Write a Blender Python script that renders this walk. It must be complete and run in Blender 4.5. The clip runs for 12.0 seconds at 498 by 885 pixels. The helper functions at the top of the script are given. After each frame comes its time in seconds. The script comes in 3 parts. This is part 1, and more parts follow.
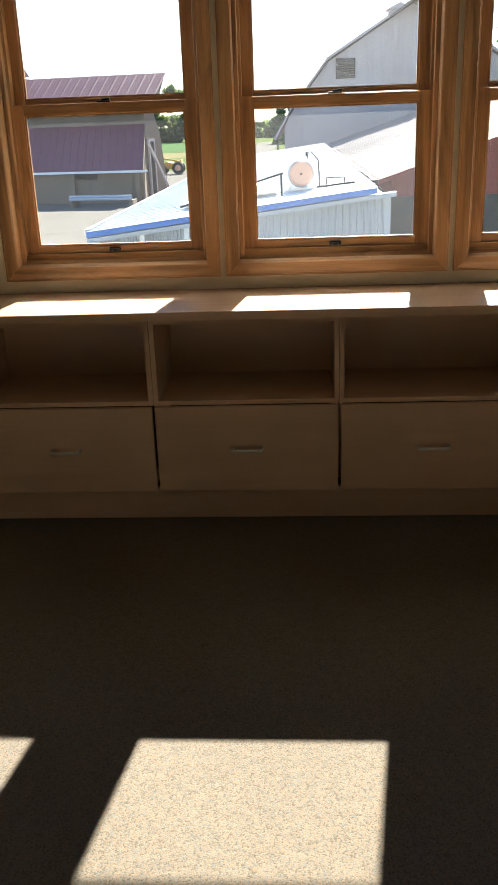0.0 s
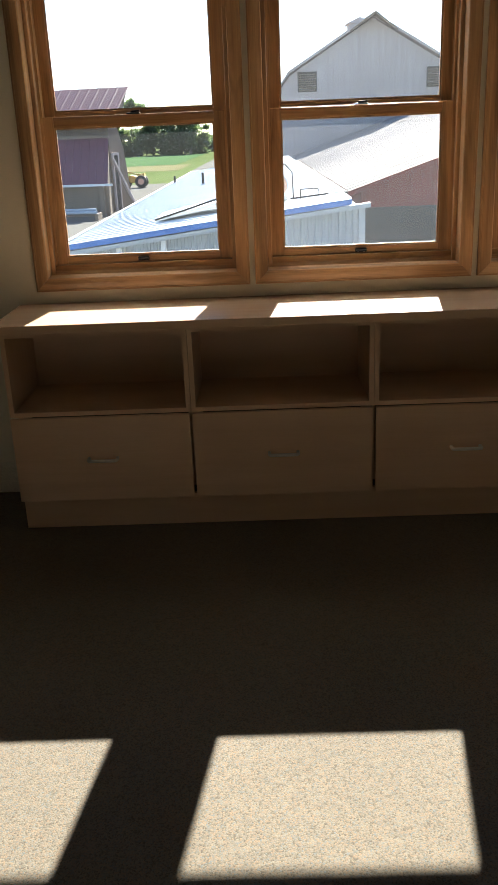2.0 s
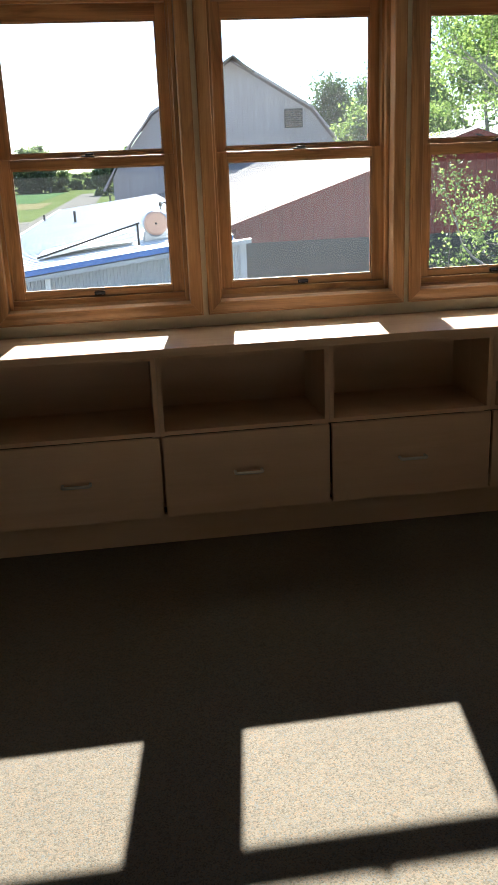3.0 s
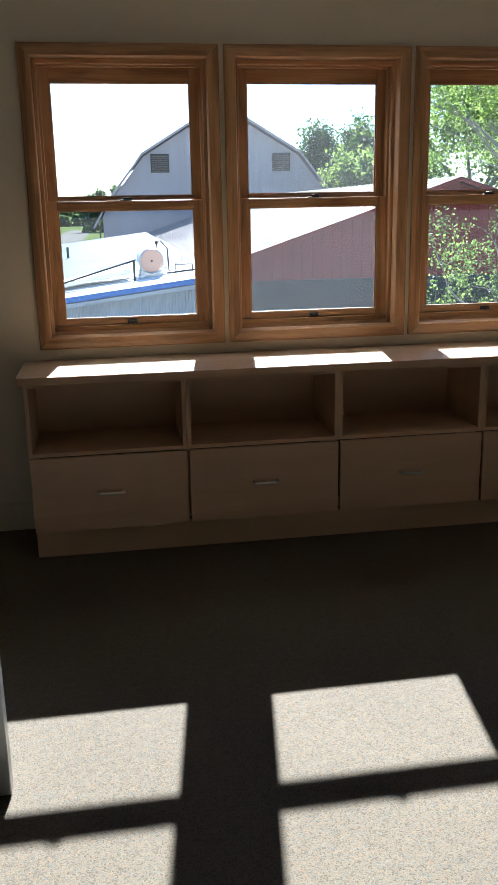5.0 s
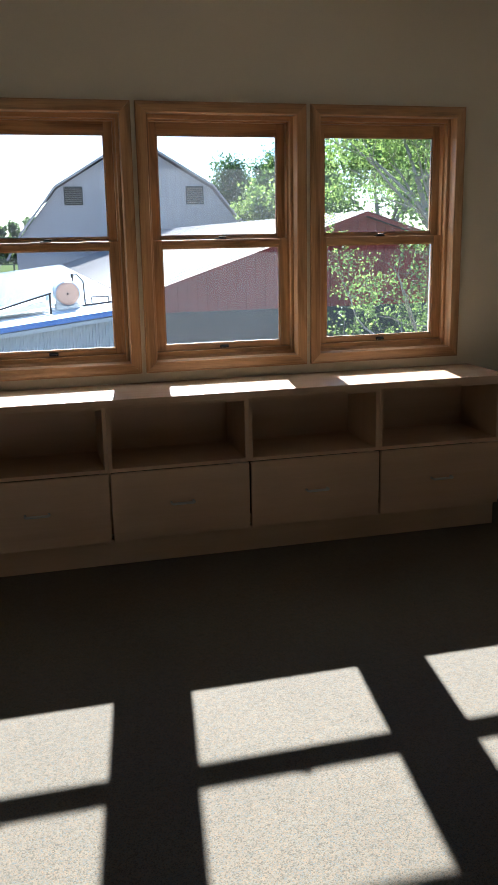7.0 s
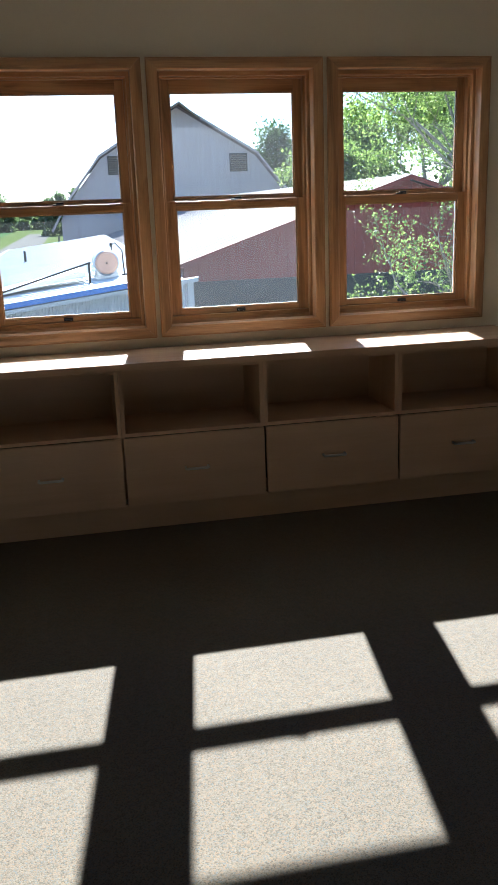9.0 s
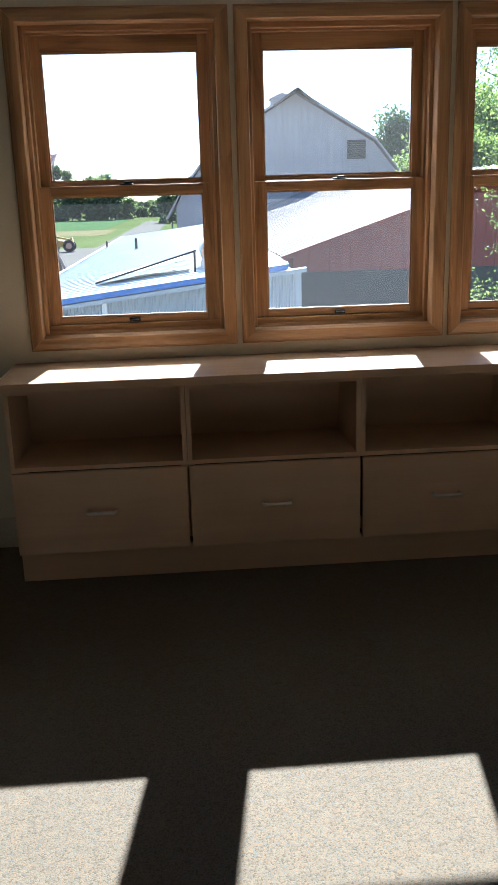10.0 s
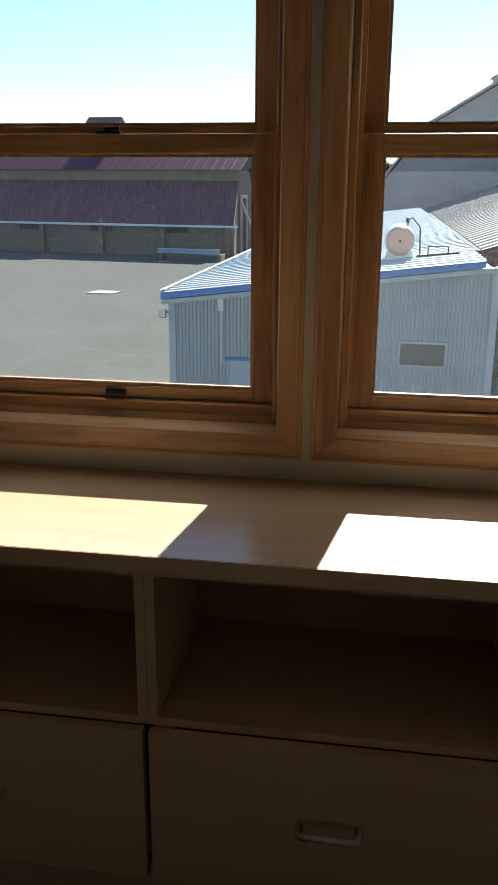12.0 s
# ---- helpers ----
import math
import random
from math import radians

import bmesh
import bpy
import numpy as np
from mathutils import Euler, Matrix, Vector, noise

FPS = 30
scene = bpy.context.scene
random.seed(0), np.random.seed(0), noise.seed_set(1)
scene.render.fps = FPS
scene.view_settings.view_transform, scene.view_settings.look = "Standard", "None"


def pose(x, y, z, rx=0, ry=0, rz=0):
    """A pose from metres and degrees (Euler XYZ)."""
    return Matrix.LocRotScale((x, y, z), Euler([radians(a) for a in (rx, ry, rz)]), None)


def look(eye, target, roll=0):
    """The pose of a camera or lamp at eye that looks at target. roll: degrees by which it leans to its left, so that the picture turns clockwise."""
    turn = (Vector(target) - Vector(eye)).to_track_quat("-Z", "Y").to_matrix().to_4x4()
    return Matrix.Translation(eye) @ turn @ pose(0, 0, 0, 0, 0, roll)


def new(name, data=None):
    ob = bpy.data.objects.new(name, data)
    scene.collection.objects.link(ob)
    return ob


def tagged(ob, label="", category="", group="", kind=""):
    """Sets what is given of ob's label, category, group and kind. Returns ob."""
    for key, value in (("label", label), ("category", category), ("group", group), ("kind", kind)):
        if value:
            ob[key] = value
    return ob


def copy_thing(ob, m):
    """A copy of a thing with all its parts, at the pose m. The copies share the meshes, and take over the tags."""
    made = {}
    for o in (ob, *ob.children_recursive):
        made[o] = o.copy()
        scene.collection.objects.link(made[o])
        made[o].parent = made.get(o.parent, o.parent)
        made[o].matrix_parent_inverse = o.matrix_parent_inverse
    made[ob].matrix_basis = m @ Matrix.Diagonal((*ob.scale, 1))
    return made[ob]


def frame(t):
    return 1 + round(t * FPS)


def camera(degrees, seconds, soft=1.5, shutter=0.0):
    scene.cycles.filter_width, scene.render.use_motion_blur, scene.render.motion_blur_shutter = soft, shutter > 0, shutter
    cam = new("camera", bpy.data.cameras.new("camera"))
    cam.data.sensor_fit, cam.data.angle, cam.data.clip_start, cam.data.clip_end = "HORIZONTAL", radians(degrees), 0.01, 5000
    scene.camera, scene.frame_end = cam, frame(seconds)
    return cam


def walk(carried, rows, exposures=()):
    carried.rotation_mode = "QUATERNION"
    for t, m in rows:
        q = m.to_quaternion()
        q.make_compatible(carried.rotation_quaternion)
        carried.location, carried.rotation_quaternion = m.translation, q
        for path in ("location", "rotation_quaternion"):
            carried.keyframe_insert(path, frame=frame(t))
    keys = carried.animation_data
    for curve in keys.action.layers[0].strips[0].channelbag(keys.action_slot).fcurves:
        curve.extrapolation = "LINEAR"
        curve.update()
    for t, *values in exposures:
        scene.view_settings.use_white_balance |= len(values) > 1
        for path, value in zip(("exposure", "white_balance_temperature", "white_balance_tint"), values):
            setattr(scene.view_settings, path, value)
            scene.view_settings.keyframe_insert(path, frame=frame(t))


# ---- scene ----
cam = camera(32.4, 12.0)
EXPOSURES = [(0, 2.9, 6400, 10), (0.6, 2.66, 6300, 9), (2.5, 2.72, 6100, 9), (5.0, 2.65, 5420, 9), (9.5, 2.7, 5400, 9), (10.5, 2.74, 5600, 9), (11.2, 2.42, 5950, 8), (12.0, 1.78, 5900, 3)]
PATH = [
    (0, (0.569, -3.088, 1.487), (0.444, -1.217, 0.79), -2.1),
    (0.5, (0.526, -3.115, 1.512), (0.365, -1.226, 0.876), -2.1),
    (1, (0.474, -3.104, 1.508), (0.275, -1.208, 0.902), -1.7),
    (1.5, (0.447, -3.105, 1.499), (0.245, -1.226, 0.844), -1.5),
    (2, (0.294, -3.156, 1.487), (0.25, -1.273, 0.813), -2.4),
    (2.5, (0.075, -3.225, 1.516), (0.261, -1.341, 0.871), -2.5),
    (3, (-0.089, -3.353, 1.515), (0.165, -1.465, 0.906), -2.4),
    (3.2, (-0.156, -3.377, 1.523), (0.108, -1.486, 0.928), -2.5),
    (4.8, (-0.325, -3.707, 1.526), (0.024, -1.815, 0.982), -1.0),
    (5, (-0.316, -3.751, 1.539), (-0.013, -1.846, 1.013), -1.1),
    (5.5, (-0.353, -3.871, 1.563), (-0.067, -1.952, 1.076), -1.7),
    (6, (-0.408, -3.99, 1.572), (0.008, -2.091, 1.103), -1.5),
    (6.5, (-0.393, -4.037, 1.579), (0.107, -2.158, 1.113), -1.5),
    (7, (-0.353, -4.066, 1.588), (0.137, -2.183, 1.125), -1.1),
    (7.2, (-0.34, -4.076, 1.577), (0.142, -2.192, 1.11), -1.0),
    (8.8, (-0.211, -4.105, 1.549), (0.192, -2.216, 1.031), -1.7),
    (9, (-0.184, -4.055, 1.543), (0.193, -2.163, 1.015), -2.1),
    (9.5, (-0.091, -3.732, 1.519), (0.186, -1.828, 0.976), -2.1),
    (10, (0.025, -3.315, 1.51), (0.155, -1.395, 0.966), -1.7),
    (10.5, (0.159, -2.842, 1.516), (0.187, -0.924, 0.952), -1.7),
    (11, (0.268, -2.332, 1.517), (0.246, -0.413, 0.953), -1.8),
    (11.5, (0.398, -1.84, 1.507), (0.272, 0.074, 0.94), -0.5),
    (12, (0.411, -1.359, 1.484), (0.113, 0.533, 0.907), 0.4),
]
walk(cam, [(t, look(eye, target, roll)) for t, eye, target, roll in PATH], EXPOSURES)

# ---- world, sun, exposure ----
SUN = Vector((0.213, 1.515, 1.0)).normalized()
world = bpy.data.worlds.new("sky")
scene.world = world
world.use_nodes = True
wn = world.node_tree
sky = wn.nodes.new("ShaderNodeTexSky")
sky.sky_type, sky.sun_disc = "NISHITA", False
sky.sun_elevation, sky.sun_rotation = math.asin(SUN.z), math.atan2(SUN.x, SUN.y)
sky.air_density, sky.dust_density, sky.ozone_density, sky.altitude = 0.9, 0.1, 2.5, 50
wn.links.new(sky.outputs[0], wn.nodes["Background"].inputs[0])
wn.nodes["Background"].inputs[1].default_value = 0.062
sun = new("sun", bpy.data.lights.new("sun", "SUN"))
sun.data.energy, sun.data.angle, sun.data.color = 5.0, radians(0.53), (1.0, 0.93, 0.82)
sun.matrix_world = look((SUN * 60)[:], (0, 0, 0))

# ---- materials ----
MATS = {}


def ramp(nt, fac, stops):
    r = nt.nodes.new("ShaderNodeValToRGB")
    els = r.color_ramp.elements
    while len(els) < len(stops):
        els.new(0.5)
    for e, (p, c) in zip(els, stops):
        e.position, e.color = p, (*c, 1)
    nt.links.new(fac, r.inputs[0])
    return r.outputs[0]


def base_mat(name, rough=0.5, metal=0.0):
    m = bpy.data.materials.new(name)
    m.use_nodes = True
    nt = m.node_tree
    b = nt.nodes["Principled BSDF"]
    b.inputs["Roughness"].default_value, b.inputs["Metallic"].default_value = rough, metal
    MATS[name] = m
    return m, nt, b


def coords(nt, scale=(1, 1, 1), rot=(0, 0, 0), jitter=0.0):
    tc, mp = nt.nodes.new("ShaderNodeTexCoord"), nt.nodes.new("ShaderNodeMapping")
    mp.inputs["Scale"].default_value, mp.inputs["Rotation"].default_value = scale, rot
    nt.links.new(tc.outputs["Object"], mp.inputs["Vector"])
    if jitter:
        oi, mul = nt.nodes.new("ShaderNodeObjectInfo"), nt.nodes.new("ShaderNodeMath")
        mul.operation, mul.inputs[1].default_value = "MULTIPLY", jitter
        nt.links.new(oi.outputs["Random"], mul.inputs[0])
        nt.links.new(mul.outputs[0], mp.inputs["Location"])
    return mp.outputs[0]


def tex_noise(nt, vec, scale, detail=4, rough=0.55, dist=0.0):
    n = nt.nodes.new("ShaderNodeTexNoise")
    n.inputs["Scale"].default_value, n.inputs["Detail"].default_value = scale, detail
    n.inputs["Roughness"].default_value, n.inputs["Distortion"].default_value = rough, dist
    nt.links.new(vec, n.inputs["Vector"])
    return n.outputs["Fac"]


def mix(nt, fac, a, b, mode="MIX"):
    m = nt.nodes.new("ShaderNodeMix")
    m.data_type, m.blend_type = "RGBA", mode
    for sock, v in ((m.inputs["Factor"], fac), (m.inputs["A"], a), (m.inputs["B"], b)):
        if isinstance(v, (int, float)):
            sock.default_value = v
        elif isinstance(v, tuple):
            sock.default_value = (*v, 1)
        else:
            nt.links.new(v, sock)
    return m.outputs["Result"]


def bump(nt, b, height, strength, dist):
    n = nt.nodes.new("ShaderNodeBump")
    n.inputs["Strength"].default_value, n.inputs["Distance"].default_value = strength, dist
    nt.links.new(height, n.inputs["Height"])
    nt.links.new(n.outputs[0], b.inputs["Normal"])


def speckled(name, lo, hi, scale=6, fine=60, rough=0.7, metal=0.0, relief=0.15, depth=0.004, jitter=0.0, gloss=0.5, grain=0.45):
    """Two scales of variation between two colours, with fine relief."""
    m, nt, b = base_mat(name, rough, metal)
    b.inputs["Specular IOR Level"].default_value = gloss
    v = coords(nt, jitter=jitter)
    broad = ramp(nt, tex_noise(nt, v, scale, 5), [(0.3, lo), (0.7, hi)])
    f = tex_noise(nt, v, fine, 3)
    mid = tuple((p + q) / 2 for p, q in zip(lo, hi))
    nt.links.new(mix(nt, grain, broad, ramp(nt, f, [(0.3, tuple(c * 0.75 for c in mid)), (0.7, tuple(min(1, c * 1.2) for c in mid))])), b.inputs["Base Color"])
    if relief:
        bump(nt, b, f, relief, depth)
    return m


def wood(name, axis, tones, rough=0.4, ring=1.0, coat=0.0, fine=0.35, relief=0.12, streaks=0.96):
    """Grain along one axis: stretched growth rings and fine pores."""
    m, nt, b = base_mat(name, rough)
    s = [22.0 * ring] * 3
    s[axis] = 1.1 * ring
    v = coords(nt, tuple(s), jitter=40.0)
    rings = ramp(nt, tex_noise(nt, v, 1.0, 3, 0.5, 0.7), [(0.25, tones[0]), (0.45, tones[1]), (0.58, tones[2]), (0.75, tones[1])])
    s2 = [260.0] * 3
    s2[axis] = 6.0
    pores = tex_noise(nt, coords(nt, tuple(s2), jitter=17.0), 1.0, 2)
    blot = tex_noise(nt, coords(nt, jitter=9.0), 2.2, 2)
    c = mix(nt, fine, rings, ramp(nt, pores, [(0.3, tones[0]), (0.7, tones[2])]))
    c = mix(nt, 0.35, c, ramp(nt, blot, [(0.3, tuple(k * 0.75 for k in tones[1])), (0.7, tones[2])]))
    s3 = [9.0 * ring] * 3
    s3[axis] = 0.9 * ring
    streak = ramp(nt, tex_noise(nt, coords(nt, tuple(s3), jitter=23.0), 1.0, 4, 0.6, 1.6), [(0.36, (streaks,) * 3), (0.5, (0.94, 0.92, 0.9)), (0.68, (1, 1, 1))])
    c = mix(nt, 1.0, c, streak, "MULTIPLY")
    nt.links.new(c, b.inputs["Base Color"])
    b.inputs["Coat Weight"].default_value, b.inputs["Coat Roughness"].default_value = coat, 0.18
    bump(nt, b, pores, relief, 0.0006)
    return m


PINE = ((0.27, 0.12, 0.046), (0.55, 0.31, 0.14), (0.72, 0.46, 0.24))
pine_up = wood("pine_upright", 2, PINE, 0.36, 1.0, 0.25, streaks=0.55)
pine_across = wood("pine_across", 0, PINE, 0.36, 1.0, 0.25, streaks=0.55)
pine_deep = wood("pine_deep", 1, PINE, 0.36, 1.0, 0.25, streaks=0.55)
MAPLE = ((0.73, 0.475, 0.29), (0.78, 0.525, 0.33), (0.82, 0.565, 0.365))
maple = wood("maple_laminate", 0, MAPLE, 0.42, 0.55, 0.0, 0.3, 0.04)
maple_up = wood("maple_laminate_upright", 2, MAPLE, 0.42, 0.55, 0.0, 0.3, 0.04)
maple_top = wood("maple_counter", 0, ((0.50, 0.33, 0.20), (0.56, 0.38, 0.24), (0.60, 0.42, 0.27)), 0.27, 0.6, 0.15, 0.3, 0.03)
table_top_mat = wood("pale_table_laminate", 1, ((0.42, 0.34, 0.25), (0.50, 0.42, 0.31), (0.55, 0.46, 0.35)), 0.35, 0.5, 0.1, 0.3, 0.03)
plaster = speckled("wall_paint", (0.745, 0.69, 0.555), (0.785, 0.73, 0.59), 1.5, 240, 0.75, relief=0.05, depth=0.0006, grain=0.08)
ceiling_paint = speckled("ceiling_paint", (0.76, 0.75, 0.72), (0.80, 0.79, 0.76), 1.2, 180, 0.85, relief=0.05, depth=0.0006, grain=0.08)
trim_paint = speckled("trim_paint", (0.68, 0.63, 0.52), (0.72, 0.67, 0.56), 3, 120, 0.45, relief=0.05, depth=0.001)
black_metal = speckled("black_hardware", (0.012, 0.012, 0.012), (0.03, 0.028, 0.026), 30, 300, 0.35, 0.6, 0.05, 0.0005)
nickel = speckled("satin_nickel", (0.66, 0.64, 0.60), (0.76, 0.74, 0.70), 20, 400, 0.3, 1.0, 0.03, 0.0003)
alu = speckled("grey_aluminium", (0.36, 0.37, 0.38), (0.44, 0.45, 0.46), 12, 500, 0.36, 0.9, 0.03, 0.0003)
edge_white = speckled("pale_edge_band", (0.62, 0.58, 0.50), (0.68, 0.63, 0.55), 8, 90, 0.4, relief=0.03, depth=0.0005)
black_rubber = speckled("black_rubber", (0.012, 0.012, 0.012), (0.025, 0.025, 0.024), 9, 90, 0.8)
# dark brown that puts the shade of the drawer gaps into the colour
gap_shade = speckled("painted_gap_shade", (0.05, 0.035, 0.022), (0.07, 0.05, 0.03), 9, 90, 0.8)


def make_carpet():
    m, nt, b = base_mat("loop_carpet", 0.95)
    v = coords(nt)
    vo = nt.nodes.new("ShaderNodeTexVoronoi")
    vo.inputs["Scale"].default_value = 265
    nt.links.new(v, vo.inputs["Vector"])
    sep = nt.nodes.new("ShaderNodeSeparateColor")
    nt.links.new(vo.outputs["Color"], sep.inputs[0])
    yarn = ramp(nt, sep.outputs[0], [(0.05, (0.178, 0.145, 0.099)), (0.28, (0.258, 0.224, 0.164)), (0.5, (0.325, 0.292, 0.222)), (0.75, (0.376, 0.264, 0.162)), (0.95, (0.228, 0.246, 0.228))])
    patches = ramp(nt, tex_noise(nt, v, 34, 3), [(0.35, (0.88, 0.87, 0.84)), (0.65, (1.0, 0.985, 0.93))])
    wear = ramp(nt, tex_noise(nt, v, 1.4, 4), [(0.3, (0.37, 0.37, 0.37)), (0.7, (0.425, 0.425, 0.425))])
    nt.links.new(mix(nt, 1.0, mix(nt, 1.0, yarn, patches, "MULTIPLY"), wear, "MULTIPLY"), b.inputs["Base Color"])
    d = nt.nodes.new("ShaderNodeMath")
    d.operation, d.inputs[1].default_value = "MULTIPLY", -1.0
    nt.links.new(vo.outputs["Distance"], d.inputs[0])
    bump(nt, b, d.outputs[0], 0.27, 0.003)
    return m


carpet = make_carpet()


def make_glass(name, dust):
    """Clear pane with a film of dust and specks that the sun lights up."""
    m, nt, b = base_mat(name, 0.0)
    out = nt.nodes["Material Output"]
    tr, gl, mx = nt.nodes.new("ShaderNodeBsdfTransparent"), nt.nodes.new("ShaderNodeBsdfGlossy"), nt.nodes.new("ShaderNodeMixShader")
    fr = nt.nodes.new("ShaderNodeFresnel")
    fr.inputs[0].default_value = 1.45
    tr.inputs[0].default_value, gl.inputs["Roughness"].default_value = (0.95, 0.965, 0.96, 1), 0.01
    nt.links.new(fr.outputs[0], mx.inputs[0])
    nt.links.new(tr.outputs[0], mx.inputs[1])
    nt.links.new(gl.outputs[0], mx.inputs[2])
    film, mx2 = nt.nodes.new("ShaderNodeBsdfTranslucent"), nt.nodes.new("ShaderNodeMixShader")
    film.inputs[0].default_value = (0.92, 0.95, 1.0, 1)
    v = coords(nt, jitter=5.0)
    smear = ramp(nt, tex_noise(nt, v, 3.5, 4), [(0.25, (dust * 0.45,) * 3), (0.75, (dust * 0.8,) * 3)])
    grains = ramp(nt, tex_noise(nt, v, 235, 3), [(0.46, (0, 0, 0)), (0.72, (dust * 4.6,) * 3)])
    vo = nt.nodes.new("ShaderNodeTexVoronoi")
    vo.inputs["Scale"].default_value = 38
    nt.links.new(v, vo.inputs["Vector"])
    specks = ramp(nt, vo.outputs["Distance"], [(0.04, (0.1, 0.1, 0.1)), (0.07, (0, 0, 0))])
    some = ramp(nt, tex_noise(nt, v, 9, 1), [(0.55, (0, 0, 0)), (0.6, (1, 1, 1))])
    amount = mix(nt, 1.0, mix(nt, 1.0, smear, grains, "ADD"), mix(nt, 1.0, specks, some, "MULTIPLY"), "ADD")
    nt.links.new(amount, mx2.inputs[0])
    nt.links.new(mx.outputs[0], mx2.inputs[1])
    nt.links.new(film.outputs[0], mx2.inputs[2])
    nt.links.new(mx2.outputs[0], out.inputs[0])
    return m


glass = make_glass("window_glass", 0.0021)
dusty_glass = make_glass("dusty_window_glass", 0.0055)


def boards(name, tones, scale, axis_scale, rough=0.8, metal=0.0):
    """Weathered boards or stained sheet: streaks stretched along the run."""
    m, nt, b = base_mat(name, rough, metal)
    b.inputs["Specular IOR Level"].default_value = 0.2
    v = coords(nt, axis_scale)
    a = ramp(nt, tex_noise(nt, v, scale, 5, 0.6, 0.2), [(0.3, tones[0]), (0.5, tones[1]), (0.7, tones[2])])
    s = ramp(nt, tex_noise(nt, coords(nt), 0.35, 4), [(0.3, tuple(k * 0.8 for k in tones[1])), (0.7, tones[2])])
    nt.links.new(mix(nt, 0.4, a, s), b.inputs["Base Color"])
    bump(nt, b, tex_noise(nt, v, scale * 2, 3), 0.2, 0.01)
    return m


barn_grey = boards("weathered_barn_boards", ((0.35, 0.29, 0.275), (0.41, 0.35, 0.335), (0.46, 0.40, 0.385)), 1.0, (4, 4, 0.25))
barn_brown = boards("brown_barn_boards", ((0.10, 0.075, 0.055), (0.16, 0.12, 0.09), (0.21, 0.165, 0.125)), 1.0, (5, 5, 0.3))
roof_maroon = boards("maroon_sheet_roof", ((0.105, 0.030, 0.045), (0.13, 0.040, 0.058), (0.155, 0.052, 0.07)), 0.8, (3, 0.4, 0.4), 0.5)
roof_rust = boards("brown_sheet_roof", ((0.17, 0.135, 0.118), (0.23, 0.19, 0.168), (0.29, 0.24, 0.215)), 0.7, (0.4, 3, 0.4), 0.75)
red_boards = boards("dark_red_siding", ((0.17, 0.032, 0.026), (0.22, 0.044, 0.035), (0.26, 0.06, 0.05)), 1.0, (5, 5, 0.3))
dark_skirt = boards("grey_green_wall_base", ((0.025, 0.033, 0.03), (0.037, 0.046, 0.042), (0.05, 0.058, 0.053)), 1.0, (1, 1, 1))
pale_metal = boards("pale_grey_sheet", ((0.30, 0.34, 0.39), (0.34, 0.38, 0.43), (0.38, 0.42, 0.47)), 0.6, (2, 2, 0.3), 0.5)
white_roof = boards("pale_sheet_roof", ((0.56, 0.58, 0.58), (0.62, 0.64, 0.64), (0.68, 0.70, 0.70)), 0.5, (0.4, 3, 0.4), 0.42, 0.25)
white_roof.node_tree.nodes["Principled BSDF"].inputs["Specular IOR Level"].default_value = 0.5
blue_trim = boards("blue_fascia", ((0.06, 0.15, 0.42), (0.075, 0.18, 0.48), (0.09, 0.21, 0.53)), 2.0, (1, 1, 1), 0.45)
white_trim = boards("white_trim", ((0.55, 0.56, 0.57), (0.62, 0.63, 0.64), (0.68, 0.69, 0.70)), 2.0, (1, 1, 1), 0.5)
gravel = speckled("gravel_yard", (0.112, 0.107, 0.097), (0.15, 0.143, 0.13), 0.35, 5, 0.95, relief=0.5, depth=0.03, gloss=0.0)
grass = speckled("meadow_grass", (0.06, 0.08, 0.028), (0.10, 0.125, 0.05), 0.12, 3, 0.95, relief=0.5, depth=0.08, gloss=0.0)
crop = speckled("green_crop", (0.045, 0.085, 0.035), (0.075, 0.12, 0.055), 0.1, 2, 0.95, relief=0.5, depth=0.1, gloss=0.0)
dry_grass = speckled("dry_grass", (0.11, 0.105, 0.055), (0.16, 0.145, 0.08), 0.15, 3, 0.95, relief=0.4, depth=0.06, gloss=0.0)
bark = speckled("bark", (0.15, 0.13, 0.11), (0.32, 0.29, 0.25), 6, 40, 0.9, relief=0.6, depth=0.02)
copper_end = speckled("salmon_tank_end", (0.52, 0.30, 0.21), (0.60, 0.37, 0.27), 3, 40, 0.55)
steel = speckled("galvanised_steel", (0.42, 0.44, 0.46), (0.52, 0.54, 0.56), 5, 60, 0.4, 0.7)
yellow_paint = speckled("yellow_machine_paint", (0.50, 0.28, 0.03), (0.60, 0.36, 0.05), 3, 30, 0.5)
dark_glass = speckled("dark_panel", (0.02, 0.025, 0.035), (0.035, 0.04, 0.055), 4, 40, 0.15)
# near-black colour that paints in shade: unlit barn openings and eave strips
shade_dark = speckled("painted_shade", (0.02, 0.018, 0.016), (0.035, 0.03, 0.026), 2, 20, 0.9)
concrete = speckled("pale_concrete", (0.42, 0.41, 0.38), (0.50, 0.49, 0.46), 0.8, 20, 0.9, gloss=0.0)


def make_leaf(name, lo, hi, glow):
    m, nt, b = base_mat(name, 0.55)
    gi = nt.nodes.new("ShaderNodeNewGeometry")
    c = ramp(nt, gi.outputs["Random Per Island"], [(0.1, lo), (0.9, hi)])
    nt.links.new(c, b.inputs["Base Color"])
    tl, ad = nt.nodes.new("ShaderNodeBsdfTranslucent"), nt.nodes.new("ShaderNodeMixShader")
    nt.links.new(mix(nt, 1.0, c, (1.0, 1.0, 0.62), "MULTIPLY"), tl.inputs[0])
    ad.inputs[0].default_value = glow
    nt.links.new(b.outputs[0], ad.inputs[1])
    nt.links.new(tl.outputs[0], ad.inputs[2])
    nt.links.new(ad.outputs[0], nt.nodes["Material Output"].inputs[0])
    return m


